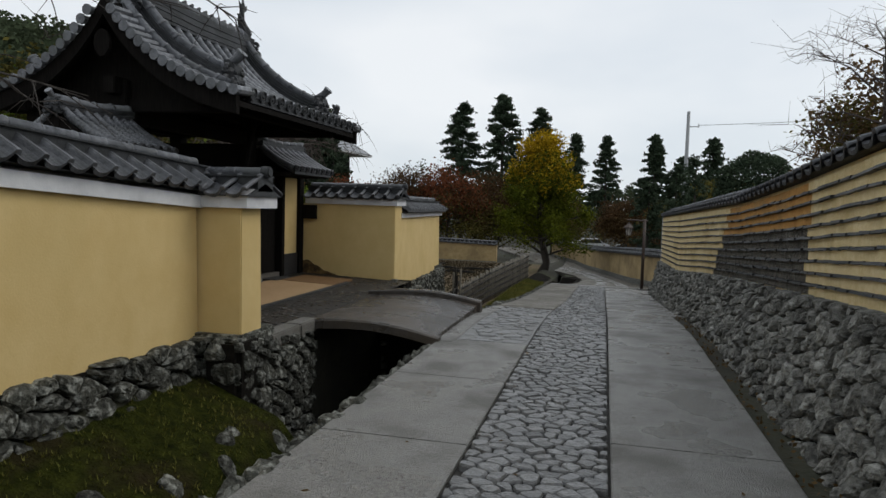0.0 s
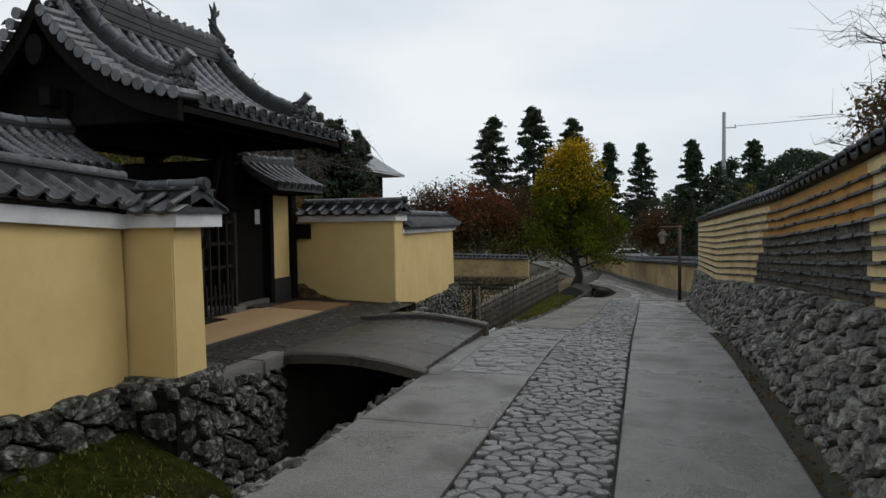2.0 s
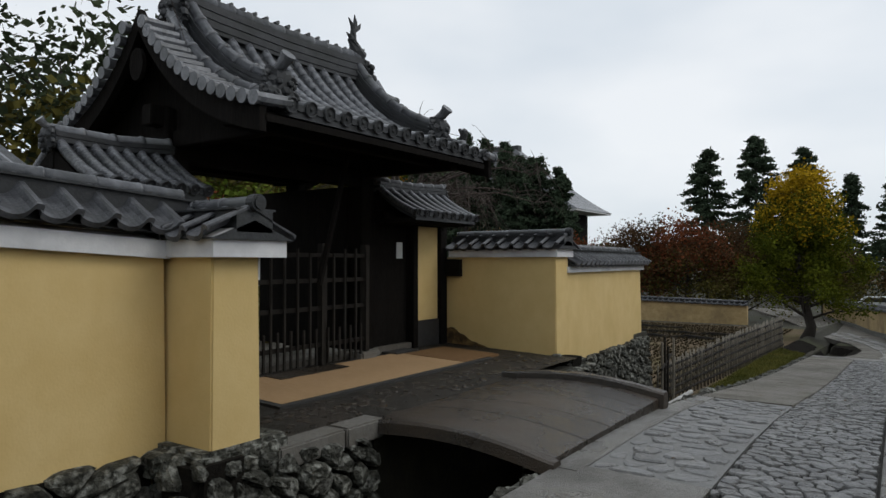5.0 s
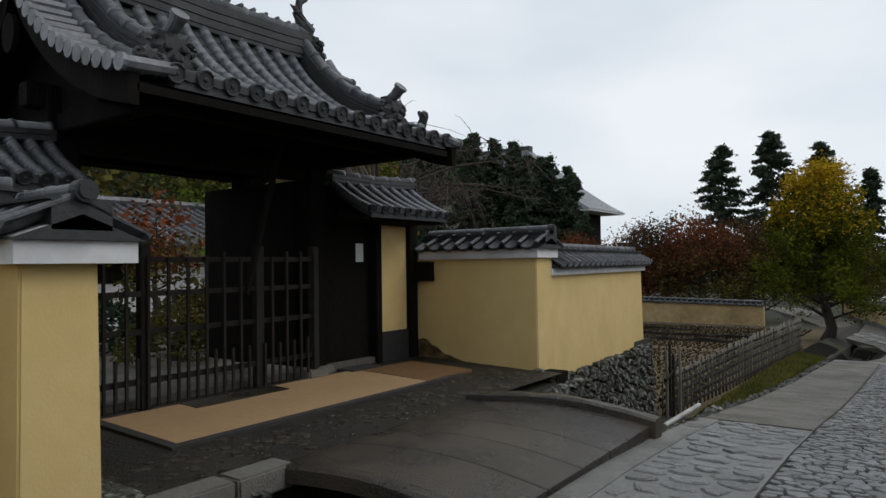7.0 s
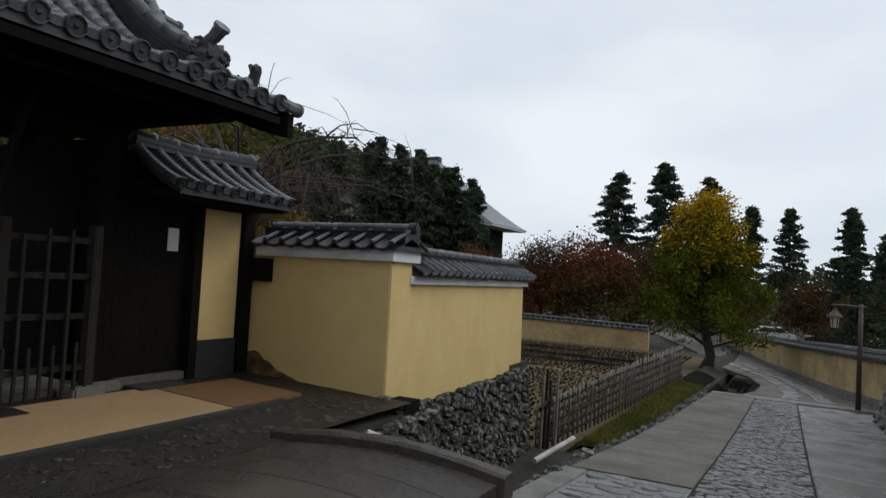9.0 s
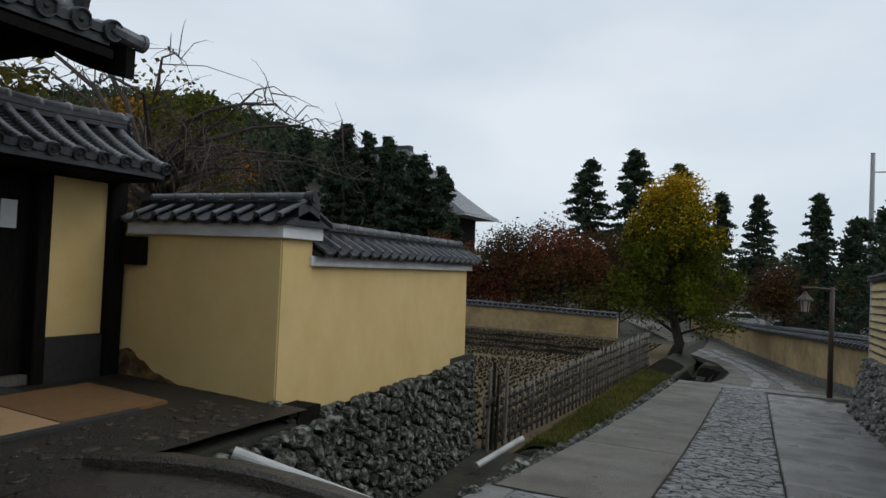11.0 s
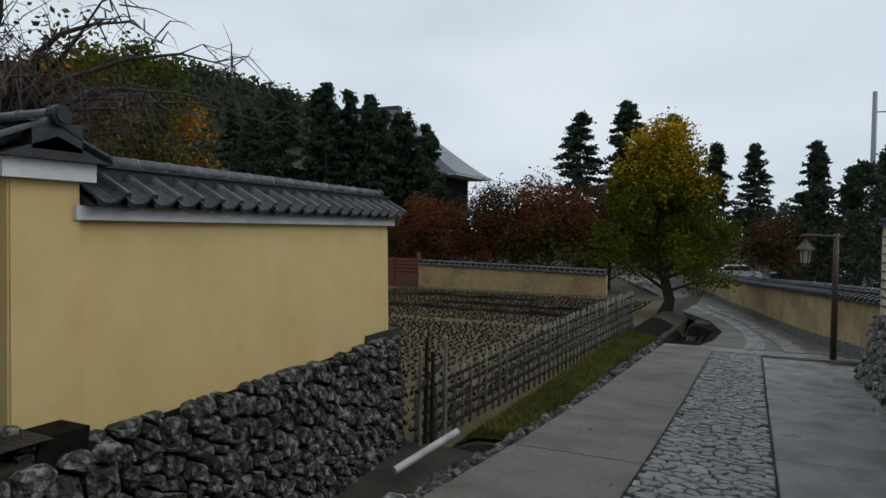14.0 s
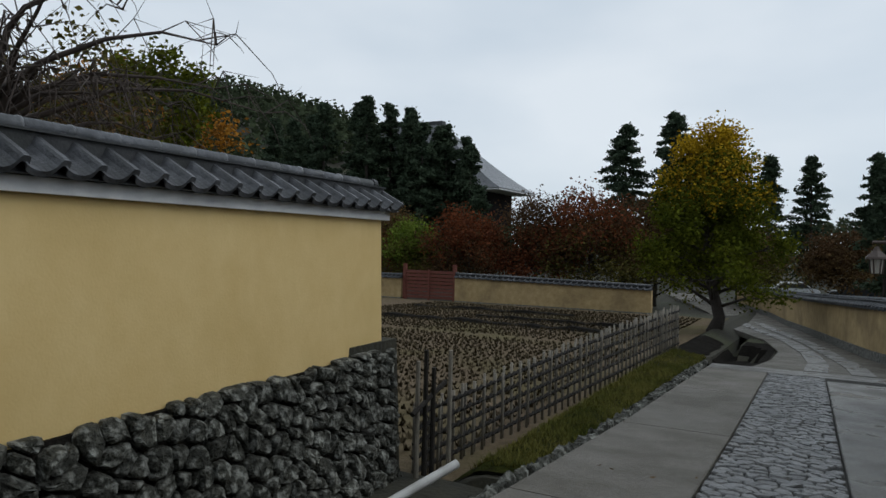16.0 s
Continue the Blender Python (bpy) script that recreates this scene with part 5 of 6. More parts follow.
shrub("clipped_shrub", "round clipped green shrub in the precinct", (-8.15, 9.9, 0.2), 0.95, LEAF_OLIVE, 81)
shrub("clipped_shrub", "round clipped dark shrub in the precinct", (-8.8, 10.9, 0.2), 0.65, LEAF_CEDAR, 82)
shrub("clipped_shrub", "round clipped olive shrub in the precinct", (-9.6, 8.1, 0.2), 0.8, LEAF_OLIVE, 83)
for k, (x, y, r) in enumerate(((-7.6, 7.4, 0.8), (-10.4, 9.8, 1.1), (-10.8, 12.2, 1.2), (-11.2, 7.6, 1.1), (-7.9, 11.9, 0.8))):
    shrub("clipped_shrub", "dark clipped hedge shrub in the precinct", (x, y, 0.2), r, LEAF_CEDAR if k % 2 else LEAF_OLIVE, 300 + k, 2600, 0.05)
crown_tree("maple_tree", "small red maple inside the precinct", (-9.3, 10.3, 0.2), 2.3, 0.9, (LEAF_OLIVE, LEAF_RED), 84, 1500, 0.05, 0.06)
crown_tree("green_tree", "leafy green tree inside the precinct", (-9.5, 13.2, 0.2), 3.6, 1.5, (LEAF_GREEN, LEAF_OLIVE), 85, 2500, 0.06, 0.1)
crown_tree("backdrop_tree", "olive-green tree behind the precinct houses", (-22, 14, 0.2), 8.5, 5.0, (LEAF_OLIVE, LEAF_HILL), 86, 6000, 0.16, 0.25)
crown_tree("backdrop_tree", "dark green tree behind the precinct houses", (-22, 6, 0.2), 8, 4.5, (LEAF_HILL, LEAF_OLIVE), 87, 5000, 0.16, 0.25)
crown_tree("backdrop_tree", "yellow-green tree behind the gate roof", (-17, 17.5, 0.2), 5.6, 2.4, (LEAF_GREEN, LEAF_OLIVE), 88, 4500, 0.1, 0.2)


# ---- bare weeping tree behind the wall ----
weeper = thing("weeping_cherry", (-9.0, 15.2, 0.2), "bare weeping tree with long brown arching twigs", "tree")
rng = random.Random(91)
bm = bmesh.new()
root = Vector((-9.0, 15.2, 0.2))
tube((root, root + Vector((0.15, 0.1, 1.0)), root + Vector((0.1, -0.1, 2.0)), root + Vector((0.3, 0, 2.7))), (0.22, 0.17, 0.14, 0.09), 9, bm)
twig = bmesh.new()
for i in range(30):
    a = i * 2.39996
    r = rng.uniform(1.3, 3.3)
    s = root + Vector((0.2, 0, rng.uniform(1.7, 2.7)))
    h = rng.uniform(0.35, 1.35)
    d = Vector((math.cos(a), math.sin(a), 0))
    p = [s + d * r * f + Vector((rng.uniform(-0.15, 0.15), rng.uniform(-0.15, 0.15), h * math.sin(f * 2.3))) for f in (0, 0.25, 0.5, 0.75, 1)]
    tube(p, (0.055, 0.04, 0.028, 0.018, 0.007), 6, bm)
    for k in range(9):
        q = p[1 + k % 4].lerp(p[min(4, 2 + k % 4)], rng.random())
        b = a + rng.uniform(-1.3, 1.3)
        w = Vector((math.cos(b), math.sin(b), 0)) * rng.uniform(0.3, 0.9)
        fall = rng.uniform(0.1, 0.8)
        mid, end = q + w * 0.5 + Vector((0, 0, rng.uniform(0.0, 0.25))), q + w + Vector((0, 0, -fall * 0.6))
        tube((q, mid, end, end + w * 0.15 - Vector((0, 0, fall * 0.5))), (0.011, 0.008, 0.005, 0.003), 4, twig)
        for _ in range(2):
            e2 = mid + Vector((rng.gauss(0, 0.25), rng.gauss(0, 0.25), rng.gauss(-0.15, 0.25)))
            tube((mid, e2), (0.006, 0.002), 3, twig)
tagged(part("boughs_and_trunk", bm, BARK_GREY, weeper, smooth=True), kind="stuff")
tagged(part("twig_mass", twig, BARK_GREY, weeper, "thin drooping twigs"), kind="stuff")
# the long bough that reaches out towards the lane
bm = bmesh.new()
tube(((-8.6, 15.1, 2.7), (-7.6, 14.9, 3.25), (-6.9, 14.7, 3.45), (-6.2, 14.5, 3.75), (-5.8, 14.4, 3.74), (-5.4, 14.4, 3.5)), (0.05, 0.03, 0.02, 0.012, 0.007, 0.003), 6, bm)
for k in range(22):
    f = rng.uniform(0, 1)
    q = Vector((-8.2 + 2.3 * f, 15 - 0.5 * f, 3.0 + 0.7 * f))
    e = q + Vector((rng.gauss(0.2, 0.3), rng.gauss(0, 0.3), rng.gauss(0, 0.25)))
    tube((q, q.lerp(e, 0.5) + Vector((0, 0, 0.06)), e), (0.01, 0.006, 0.002), 4, bm)
for line in (((-8.9, 15.1, 2.6), (-9.4, 15.0, 3.9), (-10.0, 14.9, 4.7), (-10.6, 14.8, 5.0), (-10.9, 14.8, 5.45), (-11.3, 14.8, 5.7)),
             ((-8.9, 15.1, 2.6), (-10.2, 15.0, 4.2), (-11.4, 14.9, 5.0), (-12.6, 14.8, 5.5), (-13.6, 14.8, 5.75), (-14.3, 14.8, 5.6)),
             ((-8.9, 15.1, 2.6), (-8.9, 15.0, 3.6), (-8.6, 14.9, 4.0), (-8.4, 14.8, 4.5), (-8.1, 14.8, 4.55), (-7.9, 14.8, 4.3)),
             ((-8.7, 15.1, 2.6), (-8.0, 15.0, 3.5), (-7.3, 14.8, 3.6), (-6.7, 14.8, 3.65), (-6.1, 14.8, 3.6), (-5.6, 14.8, 3.3)),
             ((-8.9, 15.1, 2.6), (-9.6, 15.0, 3.6), (-10.4, 14.8, 4.1), (-11.3, 14.8, 4.6), (-12.2, 14.8, 4.6), (-13.0, 14.8, 4.2))):
    tube(line, (0.06, 0.042, 0.03, 0.02, 0.011, 0.003), 6, bm)
    for k in range(16):
        i = rng.randint(1, 4)
        q = Vector(line[i]).lerp(Vector(line[i + 1]), rng.random())
        w = Vector((rng.gauss(0, 0.4), rng.gauss(0, 0.4), rng.gauss(0.25, 0.3)))
        tube((q, q + w * 0.5 + Vector((0, 0, 0.1)), q + w, q + w * 1.35 - Vector((0, 0, 0.15))), (0.01, 0.007, 0.004, 0.0015), 4, bm)
part("bough", bm, BARK_GREY, weeper)


# ---- bamboo fence along the field ----
fence = thing("bamboo_fence", (-3.1, 22, -1.5), "weathered grey bamboo lattice fence tied with dark twine", "fence")
F0, F1 = Vector((-3.42, 16.75, 0)), Vector((-2.74, 28.6, 0))
fz0 = lambda f: lerp(f, (0, 1), (-1.42, -1.5))
fz1 = lambda f: lerp(f, (0, 0.1, 0.4, 1), (-0.58, -0.54, -0.42, -0.34))
rng = random.Random(101)
cane = as_mesh("cane", tube(((0, 0, 0), (0, 0, 0.3), (0, 0, 0.31), (0, 0, 0.66), (0, 0, 0.67), (0, 0, 1)), (0.021, 0.019, 0.022, 0.0185, 0.021, 0.017), 7), BAMBOO, True)
n = 92
for i in range(n):
    f = i / (n - 1)
    p = F0.lerp(F1, f)
    h = fz1(f) - fz0(f) + rng.uniform(-0.03, 0.05)
    off = 0.025 if i % 2 else -0.025
    m = Matrix.Translation((p.x + off, p.y + rng.uniform(-0.02, 0.02), fz0(f) - 0.02)) @ pose(0, 0, 0, rng.uniform(-2, 2), rng.uniform(-1.5, 1.5), 0) @ Matrix.Diagonal((1, 1, h, 1))
    shared("cane", cane, m, fence)
for lv in (0.14, 0.32, 0.5, 0.68, 0.86):
    pts = [F0.lerp(F1, f) + Vector((0.0, 0, fz0(f) + (fz1(f) - fz0(f)) * lv + rng.uniform(-0.015, 0.015))) for f in steps(0, 1, 24)]
    part("rail", tube(pts, 0.013, 7), PICKET, fence, "dark weathered bamboo rail", smooth=True)
knot = as_mesh("knot", tube(((-0.035, -0.035, -0.025), (0.035, 0, 0), (0.045, 0.05, 0.035)), 0.022, 5), TWINE)
for i in range(0, n):
    f = i / (n - 1)
    for k, lv in enumerate((0.14, 0.32, 0.5, 0.68, 0.86)):
        if (i + k) % 2 == 0 and f > 0.6:
            continue
        p = F0.lerp(F1, f)
        shared("knot", knot, Matrix.Translation((p.x, p.y, fz0(f) + (fz1(f) - fz0(f)) * lv)), fence)
for k, (dy, h) in enumerate(((-0.18, 1.32), (-0.05, 1.42), (0.08, 1.22), (0.42, 1.36))):
    x = -3.3 + 0.02 * k
    part("stake", tube(((x, 16.72 + dy, -1.42), (x + 0.01, 16.72 + dy, -1.42 + h)), (0.03, 0.024), 8), PICKET if k in (1, 2) else BAMBOO, fence, "dark weathered stake" if k in (1, 2) else "")
part("brace", tube(((-3.27, 16.4, -0.62), (-3.27, 17.1, -0.4)), 0.028, 7), PICKET, fence)
tagged(part("drain_pipe", tube(((-2.65, 16.2, -0.95), (-2.98, 15.35, -1.17)), 0.042, 14), PVC, None), "pale grey plastic drain pipe leaning in the ditch", "pipe")
tagged(part("drain_pipe", tube(((-2.93, 10.75, 0.07), (-2.1, 11.3, -0.3)), 0.045, 14), PVC, None), "pale grey plastic drain pipe from the forecourt", "pipe")


# Shallow hollow: near-black soil colour stands for the shade of a deeper pit.
tagged(sheet("tree_pit", steps(-3.0, -0.55, 14), steps(25.05, 33, 40), lambda b, y: uneven(b, y, 0.04), EARTH_AND_SHADE, None), "soil hollow at the foot of the tree, its depth shade painted dark", "soil", kind="stuff")


# ---- far walls ----
def far_wall(name, label, line, z_base, z_top, mat=OLD_SHADED_YELLOW, stone_h=0.22):
    ob = thing(name, (*line[0], z_base[0]), label, "wall", kind="structure")
    bm, st = bmesh.new(), bmesh.new()
    sections, foot = [], []
    for i, (x, y) in enumerate(line):
        a, b = Vector(line[max(0, i - 1)]), Vector(line[min(len(line) - 1, i + 1)])
        d = (b - a).normalized()
        nx, ny = d.y * 0.2, -d.x * 0.2
        zb, zt = z_base[i], z_top[i]
        sections.append([(x - nx, y - ny, zb - 0.2), (x - nx, y - ny, zt), (x + nx, y + ny, zt), (x + nx, y + ny, zb - 0.2)])
        foot.append([(x - nx * 1.35, y - ny * 1.35, zb - 0.3), (x - nx * 1.2, y - ny * 1.2, zb + stone_h), (x + nx * 1.2, y + ny * 1.2, zb + stone_h), (x + nx * 1.35, y + ny * 1.35, zb - 0.3)])
    part("wall", prism(sections, bm), mat, ob)
    part("footing", prism(foot, st), STONE_REST, ob, "grey stone footing")
    for i in range(len(line) - 1):
        coping(ob, (*line[i], z_top[i] + 0.03), (*line[i + 1], z_top[i + 1] + 0.03), 0.33, 0.14, pitch=0.32, ends=(i == 0, i == len(line) - 2))
    return ob


line = [(2.75, 23.6), (2.35, 26.5), (1.75, 30), (1.15, 34), (0.3, 40), (-0.5, 45), (-1.45, 50.5), (-3.9, 60)]
far_wall("wall_far_east", "long ochre wall with a grey tiled coping along the bend", line, [road_z(y) for x, y in line], [0.02, -0.13, -0.30, -0.52, -0.83, -1.05, -1.25, -1.6])
line = [(-6.6, 44.6), (-10, 44.6), (-13.5, 44.6), (-17.45, 44.5)]
far_wall("wall_far_north", "ochre wall with dark tiled coping behind the field", line, [-2.2] * 4, [-1.02, -0.95, -0.88, -0.8], stone_h=0.1)
line = [(-21.1, 44.6), (-26, 44.6), (-32, 44.6)]
far_wall("wall_far_north_end", "further length of ochre wall behind the field", line, [-2.2] * 3, [-0.98] * 3, stone_h=0.1)
red_gate = thing("red_board_gate", (-19.8, 44.6, -2.2), "dull red wooden board gate at the back of the field", "gate")
for x in (-20.95, -17.6):
    part("post", box(x - 0.1, x + 0.1, 44.5, 44.7, -2.25, -0.08, 0.01), REDWOOD, red_gate)
for k in range(8):
    part("board", box(-20.85, -17.7, 44.56, 44.62, -2.1 + k * 0.21, -1.93 + k * 0.21, 0.006), REDWOOD, red_gate)
part("brace", box(-19.33, -19.23, 44.5, 44.56, -2.2, -0.4, 0.006), REDWOOD, red_gate)


# ---- lamp post, utility pole, parked cars ----
lamp = thing("street_lamp", (1.75, 24.3, -1.13), "brown lamp post with a hanging white lantern", "lamp")
part("post", tube(((1.75, 24.3, -1.16), (1.75, 24.3, 0.4), (1.75, 24.3, 1.32)), (0.06, 0.052, 0.045), 12), BROWN_METAL, lamp, smooth=True)
part("arm", tube(((1.85, 24.3, 1.25), (1.4, 24.25, 1.27), (1.15, 24.2, 1.27)), 0.028, 8), BROWN_METAL, lamp)
part("lantern", tube(((1.22, 24.2, 0.74), (1.22, 24.2, 0.98)), (0.08, 0.11), 6), LANTERN, lamp, "milky white lantern")
part("lantern_roof", tube(((1.22, 24.2, 0.98), (1.22, 24.2, 1.02), (1.22, 24.2, 1.12), (1.22, 24.2, 1.2)), (0.19, 0.18, 0.07, 0.025), 6), BROWN_METAL, lamp, "flared dark lantern roof")
for k in range(6):
    a = k * math.tau / 6
    part("glazing_bar", tube(((1.22 + math.cos(a) * 0.083, 24.2 + math.sin(a) * 0.083, 0.73), (1.22 + math.cos(a) * 0.113, 24.2 + math.sin(a) * 0.113, 0.99)), 0.012, 5), BROWN_METAL, lamp)

pole = thing("utility_pole", (5.75, 50.0, -2.5), "tall grey utility pole with a thin wire", "pole")
part("pole", tube(((5.75, 50, -2.6), (5.75, 50, 3), (5.75, 50, 8.6)), (0.16, 0.14, 0.11), 12), METAL, pole, smooth=True)
part("crossarm", tube(((5.75, 50, 7.55), (6.5, 50.0, 7.55)), 0.035, 6), METAL, pole)
part("insulator", tube(((6.45, 50, 7.5), (6.45, 50, 7.75)), (0.05, 0.04), 8), WHITE, pole)
part("wire", tube([(6.45 + 20 * f, 50 - 12 * f, 7.65 + 0.4 * f * (f - 1) * 2) for f in steps(0, 1, 10)], 0.018, 5), METAL, pole)


def car(at, turn, paint, label):
    c = thing("parked_car", at, label, "car", "parked cars")
    m = Matrix.Translation(at) @ Matrix.Rotation(turn, 4, "Z")
    side = [(-2.1, 0.35), (-2.1, 0.8), (-1.9, 0.95), (-1.3, 1.0), (-0.8, 1.45), (0.9, 1.48), (1.6, 1.0), (2.1, 0.85), (2.15, 0.35)]
    part("body", prism([[m @ Vector((x * k, w, z)) for x, z in side] for w, k in ((-0.8, 0.98), (-0.7, 1), (0.7, 1), (0.8, 0.98))]), paint, c)
    for w in (-0.81, 0.81):
        part("window", prism([[m @ Vector((x, w + d, z)) for x, z in ((-1.15, 1.02), (-0.75, 1.38), (0.85, 1.4), (1.4, 1.02))] for d in (-0.01, 0.01)]), BLACKPAINT, c)
        for x in (-1.35, 1.35):
            wheel = part("wheel", tube((m @ Vector((x, w - 0.1, 0.32)), m @ Vector((x, w + 0.1, 0.32))), 0.32, 14), RUBBER, c)
            part("rim", tube((m @ Vector((x, w - 0.11, 0.32)), m @ Vector((x, w + 0.11, 0.32))), 0.18, 12), METAL, wheel)


car((-1.2, 75, -3.1), 0.15, CARWHITE, "pale parked car beyond the far wall")
car((3.6, 74, -3.1), 0.1, BLACKPAINT, "dark parked car beyond the far wall")
car((8.2, 73, -3.1), 0.1, CARWHITE, "white parked car beyond the far wall")


# ---- trees ----
crown_tree("ginkgo_tree", "autumn tree with yellow top and yellow-green lower leaves beside the lane", (-2.8, 36.6, -1.95), 7.9, 2.7, (LEAF_GINKGO_G, LEAF_GINKGO_G, LEAF_GINKGO_G, LEAF_GINKGO_Y), 111, 42000, 0.065, 0.2, low=0.12, lean=(-0.35, 0.2), limb_count=38, puff=0.27, taper=0.74)
conifer("cedar_tree", "tall dark cedar with ragged top", (-18.4, 87.5, -3.2), 18.2, 5.4, 121, 17000, size=0.2)
conifer("cedar_tree", "tall dark cedar with ragged top", (-13.4, 89.8, -3.2), 19.6, 5.2, 122, 17000, size=0.2)
conifer("cedar_tree", "tall dark cedar with ragged top", (-8.6, 92.2, -3.2), 18.2, 4.6, 123, 14000, size=0.2)
conifer("cedar_tree", "slender dark cedar with open layers", (-4.2, 100, -3.3), 15.6, 3.2, 124, 8500, bare=0.3, size=0.2, ragged=0.75)
conifer("cedar_tree", "slender dark cedar with open layers", (0.2, 102, -3.3), 15.6, 3.2, 125, 8500, bare=0.3, size=0.2, ragged=0.75)
conifer("cedar_tree", "slender dark cedar with open layers", (7.6, 111, -3.4), 16.8, 3.6, 126, 8500, bare=0.3, size=0.28, ragged=0.6)
conifer("cedar_tree", "tall dark cedar behind the lane", (15, 103, -3.3), 15.4, 3.8, 127, 5500, size=0.28)
conifer("cedar_tree", "tall dark cedar behind the lane", (12, 112, -3.4), 13.6, 3.8, 128, 5000, size=0.28)
for k, (x, y, h) in enumerate(((-44.5, 66, 16.6), (-41.5, 68, 16.8), (-39.8, 67, 17.0), (-36.4, 70, 16.2), (-38, 73, 16), (-47.5, 68, 16), (-52, 70, 16.5), (-34.6, 73, 14.8), (-33.4, 70, 13.0), (-57, 72, 17), (-38.2, 69, 16.6), (-35.2, 68, 15.2), (-31.6, 69, 14.2), (-29.9, 70, 13.2), (-28.4, 68, 12.0), (-33.2, 67, 14.2), (-43, 71, 16.5))):
    conifer("cedar_tree", "dense dark pointed cedar", (x, y, -3.0), h * 1.12, 4.4, 140 + k, 12000, bare=0.03, size=0.2, ragged=0.25, group="dense cedars", taper=0.9)
for k, (x, y, h, r, mats) in enumerate(((-19, 49, 5.4, 2.9, (LEAF_MAROON, LEAF_RED)), (-15.2, 51, 6.3, 3.0, (LEAF_RED, LEAF_MAROON)), (-11.4, 50, 6.6, 3.4, (LEAF_OLIVE, LEAF_MAROON, LEAF_RED)), (-8.2, 53, 6.2, 3.2, (LEAF_OLIVE, LEAF_MAROON)),
                                        (-23.5, 50, 4.8, 2.7, (LEAF_OLIVE, LEAF_GREEN)), (-27.5, 52, 6.0, 3.2, (LEAF_RED, LEAF_BROWN)), (-4.2, 62, 5.0, 3.2, (LEAF_OLIVE, LEAF_BROWN)), (2.2, 66, 4.4, 3.0, (LEAF_BROWN, LEAF_MAROON)), (6.4, 60, 4.6, 3.0, (LEAF_MAROON, LEAF_OLIVE)))):
    crown_tree("maple_tree", "rounded autumn maple behind the far wall", (x, y, -2.5), h, r, mats, 160 + k, 15000, 0.09, 0.14, low=0.1, group="autumn maples", limb_count=24, puff=0.45)
crown_tree("pale_bare_tree", "thin tree with sparse grey twigs and leaves", (-19.6, 70, -3.0), 9.6, 2.0, (LEAF_HILL,), 180, 700, 0.12, 0.12, low=0.3)
crown_tree("pale_bare_tree", "thin tree with sparse reddish leaves", (-15.8, 64, -3.0), 8.2, 2.6, (LEAF_MAROON,), 181, 1600, 0.11, 0.12, low=0.3)
crown_tree("orange_tree", "orange autumn tree behind the wall", (-23, 31, -1.6), 8.2, 3.0, (LEAF_OLIVE, LEAF_ORANGE), 182, 5500, 0.1, 0.16, low=0.2)
crown_tree("yellow_tree", "yellow-green drooping tree behind the wall", (-19.4, 25.8, 0), 8.0, 2.1, (LEAF_OLIVE, LEAF_GINKGO_G, LEAF_GINKGO_G), 183, 9000, 0.09, 0.16, low=0.25)
crown_tree("orange_tree", "orange and brown tree behind the wall", (-23, 26.5, 0), 7.6, 2.9, (LEAF_BROWN, LEAF_OLIVE, LEAF_ORANGE), 184, 9000, 0.1, 0.16, low=0.2)
crown_tree("brown_tree", "brown-leaved tree behind the wall", (-33, 36, -1), 8.5, 4.2, (LEAF_OLIVE, LEAF_BROWN), 185, 5000, 0.13, 0.18, low=0.15)
crown_tree("brown_tree", "brown-leaved tree behind the gate", (-15.5, 20.5, 0), 5.6, 2.8, (LEAF_BROWN, LEAF_OLIVE), 186, 4500, 0.08, 0.14, low=0.15)
# behind the banded wall
ball = thing("clipped_tree", (8.1, 38.5, -1.9), "dense rounded dark-green clipped tree behind the wall", "tree")
part("trunk", tube(((8.1, 38.5, -1.95), (8.1, 38.5, 1), (8.1, 38.5, 3.5)), (0.22, 0.18, 0.08), 8), BARK, ball, smooth=True)


def ball_leaf(g):
    d = Vector((g.gauss(0, 1), g.gauss(0, 1), g.gauss(0, 1))).normalized()
    return Vector((8.1, 38.5, 3.0)) + Vector((d.x * 2.1, d.y * 2.1, d.z * 1.9)) * (g.uniform(0.72, 1.0) + 0.1 * noise.noise(d * 2.2))


part("crown", leaves(16000, ball_leaf, 0.08, 190), LEAF_CEDAR, ball)
conifer("hedge_cypress", "narrow dark cypress behind the wall", (4.7, 45, -2), 6.6, 1.5, 191, 3500, bare=0.05, size=0.12, group="cypresses")
conifer("hedge_cypress", "narrow dark cypress behind the wall", (6.2, 48, -2), 7.4, 1.6, 192, 3500, bare=0.05, size=0.12, group="cypresses")
conifer("hedge_cypress", "narrow dark cypress behind the wall", (3.2, 47, -2), 5.6, 1.5, 193, 3500, bare=0.05, size=0.12, group="cypresses")
crown_tree("brown_tree", "brown and olive tree above the banded wall", (8.7, 22.8, 0), 6.4, 2.6, (LEAF_OLIVE, LEAF_BROWN), 194, 7000, 0.075, 0.2, low=0.3)
crown_tree("brown_tree", "olive tree above the banded wall", (9.5, 30, 0), 4.8, 2.4, (LEAF_OLIVE, LEAF_BROWN), 195, 4500, 0.075, 0.16, low=0.2)
bare = thing("bare_tree", (7.6, 20.0, 0.2), "bare grey tree with fine spreading twigs above the wall", "tree")
bm, tips = limbs((7.6, 20, 0.2), (7.3, 20, 6.6), 0.13, 20, 3.2, 196, lift=0.4, twigs=9, start=0.3)
rng = random.Random(197)
for t in tips:
    for _ in range(3):
        e = t + Vector((rng.gauss(0, 0.35), rng.gauss(0, 0.35), rng.gauss(0.1, 0.25)))
        tube((t, e), (0.007, 0.002), 3, bm)
tagged(part("branch_mass", bm, BARK_GREY, bare), kind="stuff")
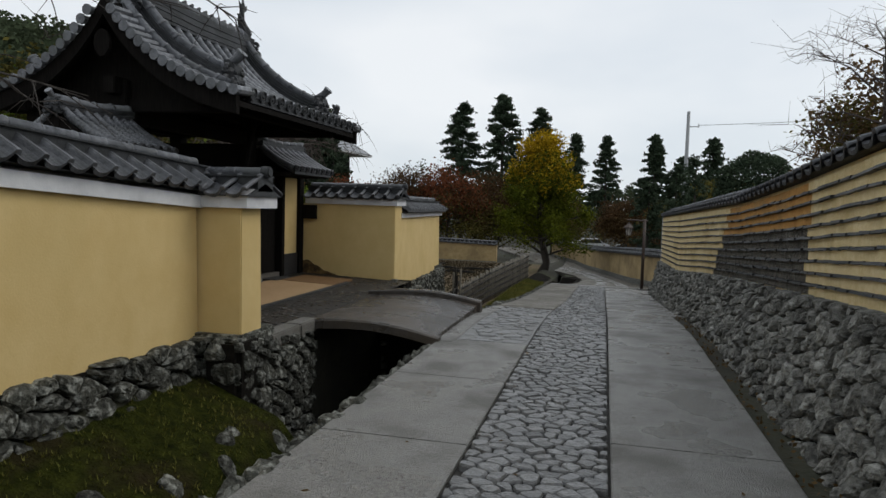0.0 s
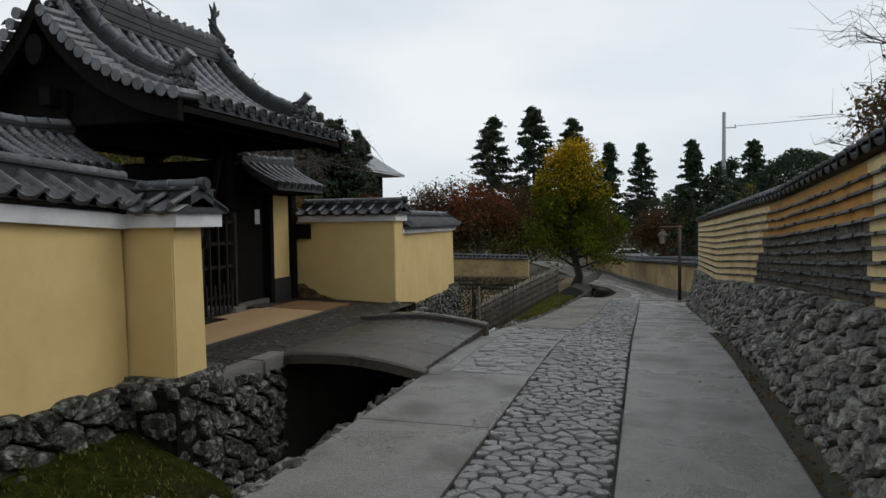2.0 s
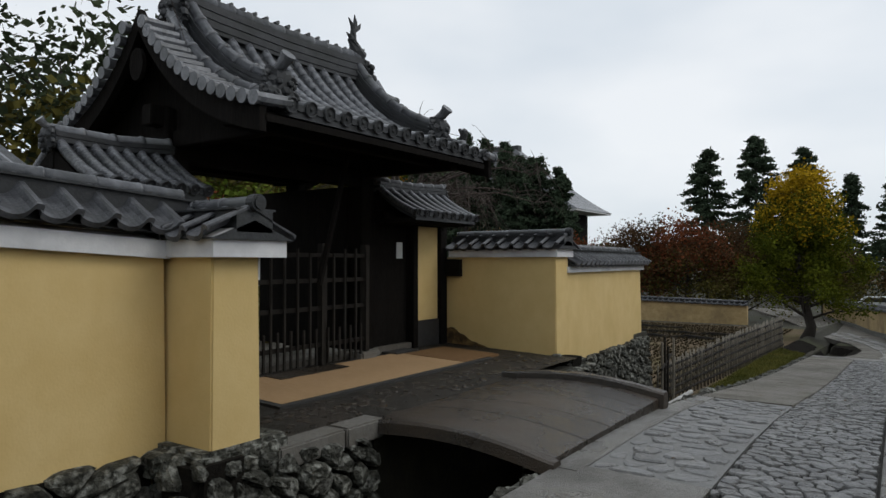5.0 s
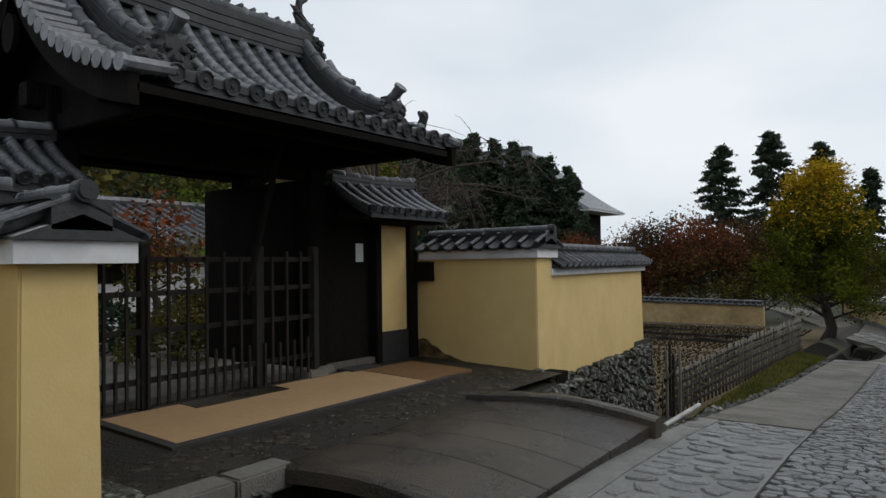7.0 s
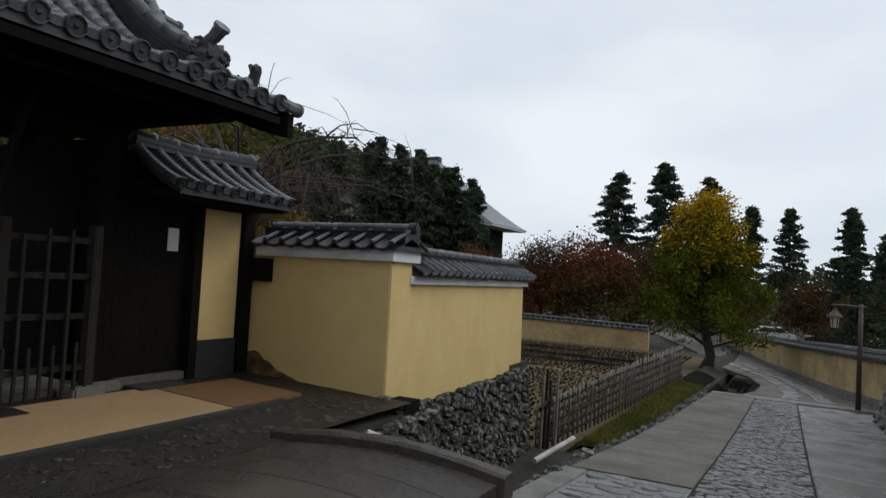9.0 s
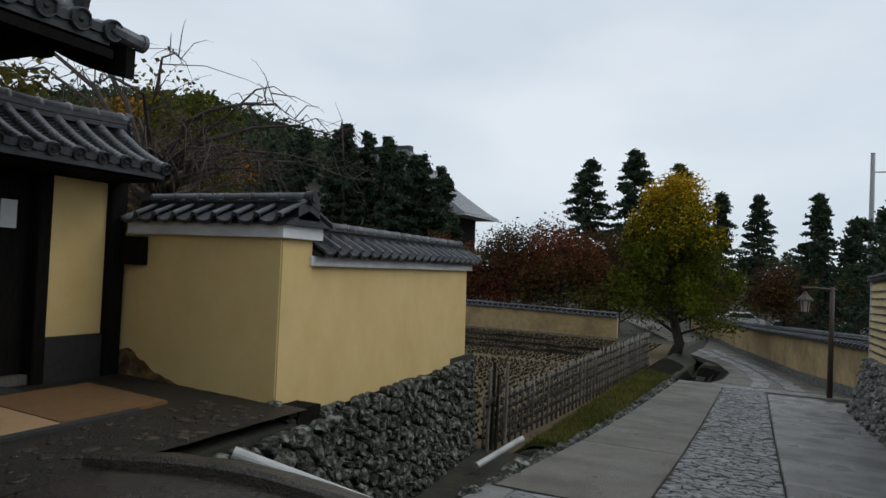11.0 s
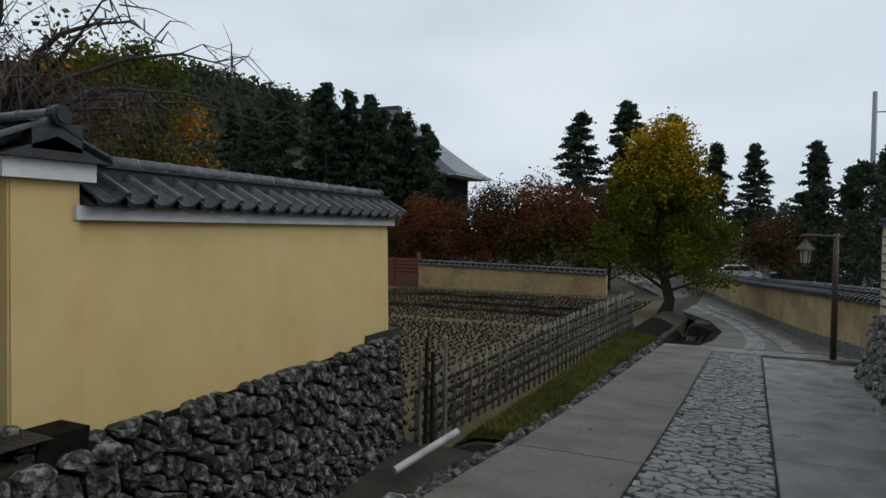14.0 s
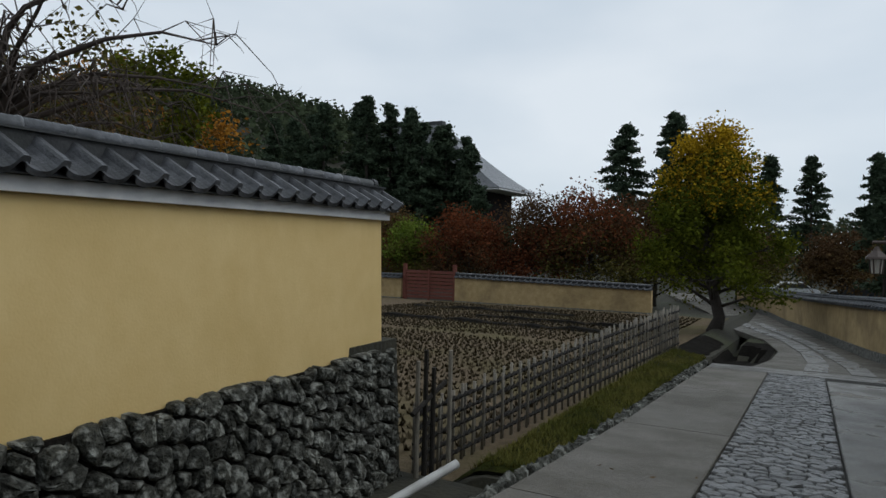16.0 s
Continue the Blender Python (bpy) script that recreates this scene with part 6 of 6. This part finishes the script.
# a bough with thin twigs that hangs in from above the yellow wall
over = thing("overhanging_tree", (-4.6, 1.2, 0.15), "bare dark tree leaning over the yellow wall", "tree")
bm = bmesh.new()
tube(((-4.6, 1.2, 0.15), (-4.5, 1.6, 1.6), (-4.2, 2.4, 2.9), (-3.9, 3.2, 3.4)), (0.11, 0.09, 0.06, 0.03), 8, bm)
rng = random.Random(198)
for base, tip in (((-4.2, 2.4, 2.9), (-3.1, 5.0, 3.15)), ((-3.9, 3.2, 3.4), (-2.6, 5.2, 3.1)), ((-4.2, 2.4, 2.9), (-4.0, 4.6, 2.2)), ((-4.4, 2.0, 2.3), (-3.6, 4.4, 2.35))):
    p, q = Vector(base), Vector(tip)
    line = [p.lerp(q, f) + Vector((rng.gauss(0, 0.06), rng.gauss(0, 0.06), 0.18 * math.sin(f * 3))) for f in (0, 0.3, 0.6, 0.85, 1)]
    tube(line, (0.026, 0.018, 0.012, 0.007, 0.003), 6, bm)
    for _ in range(9):
        s = line[rng.randint(1, 3)].lerp(line[4], rng.random() * 0.8)
        e = s + Vector((rng.gauss(0, 0.25), rng.gauss(0.1, 0.25), rng.gauss(-0.1, 0.18)))
        tube((s, s.lerp(e, 0.5) + Vector((0, 0, 0.03)), e), (0.006, 0.004, 0.0015), 4, bm)
tagged(part("branch_mass", bm, BARK, over), kind="stuff")

# ---- wooded hill and the great hall beyond ----
HX, HZ = (-420, -260, -190, -150, -125, -105, -88, -70), (30, 52, 51, 44, 36, 28, 18, -3)


def hill_z(x, y):
    return (lerp(x + 0.45 * (y - 165), HX, HZ) + 3) * max(0.0, 1 - ((y - 190) / 130) ** 2) - 3


hill = tagged(sheet("hill", steps(-420, -60, 50), steps(62, 318, 40), lambda x, y: hill_z(x, y) - 0.5, GROUND, None), "wooded hillside", "hill", kind="structure")


def on_hill(g):
    while True:
        x, y = g.uniform(-330, -75), g.uniform(80, 215)
        z = hill_z(x, y)
        if z > -1:
            return x, y, z


g = random.Random(200)
clumps = [(on_hill(g), g.uniform(2.2, 4.6)) for _ in range(1500)]


def hill_leaf(g):
    (x, y, z), r = g.choice(clumps)
    d = Vector((g.gauss(0, 1), g.gauss(0, 1), g.gauss(0, 1))).normalized() * r * g.uniform(0.75, 1.05)
    return Vector((x + d.x, y + d.y, z + r * 0.8 + d.z * 1.15))


tagged(part("hill_woods", leaves(90000, hill_leaf, 0.75, 201), LEAF_HILL), "dense dark green woods on the hillside", "woods", kind="stuff")


def far_woods(g):
    x = g.uniform(-60, 90)
    y = 125 + g.uniform(-6, 6)
    top = 4.5 + 2.5 * noise.noise((x * 0.12, 0, 0)) + 1.5 * noise.noise((x * 0.5, 3, 0))
    return Vector((x, y, -3.5 + (top + 3.5) * g.random() ** 0.7))


tagged(part("far_woods", leaves(26000, far_woods, 0.42, 202), LEAF_HILL), "dark band of distant woods", "woods", kind="stuff")
wg = random.Random(203)
tagged(part("right_woods", leaves(9000, lambda g: Vector((g.uniform(8, 30), g.uniform(60, 70), -2.5 + 6.5 * g.random() ** 0.8 + 1.2 * noise.noise((g.random(), 0, 0)))), 0.24, 204), LEAF_OLIVE), "dark olive thicket beyond the wall", "woods", kind="stuff")

hall = thing("great_hall", (-90, 150, -3), "far great temple hall with a wide grey tiled roof", "building")
part("body", box(-114, -62, 142.5, 157.5, -3, 12.85), WOOD, hall)
cx, cy = -89, 150
rings = []
for f in steps(0, 1, 10):
    k = 1 - f
    w, d = 12 + 20 * k, 1.2 + 9.5 * k
    z = 13.2 + 16 * f ** 1.15
    rings.append([(cx - w, cy - d, z), (cx + w, cy - d, z), (cx + w, cy + d, z), (cx - w, cy + d, z)])
part("roof", prism(rings), TILE, hall, "wide curved grey tile roof")
part("eave_board", box(cx - 31.8, cx + 31.8, cy - 10.5, cy + 10.5, 12.8, 13.25), WHITE, hall, "pale eaves line")
part("ridge", box(cx - 12.5, cx + 12.5, cy - 0.9, cy + 0.9, 28.8, 30.2), TILE_DARK, hall)
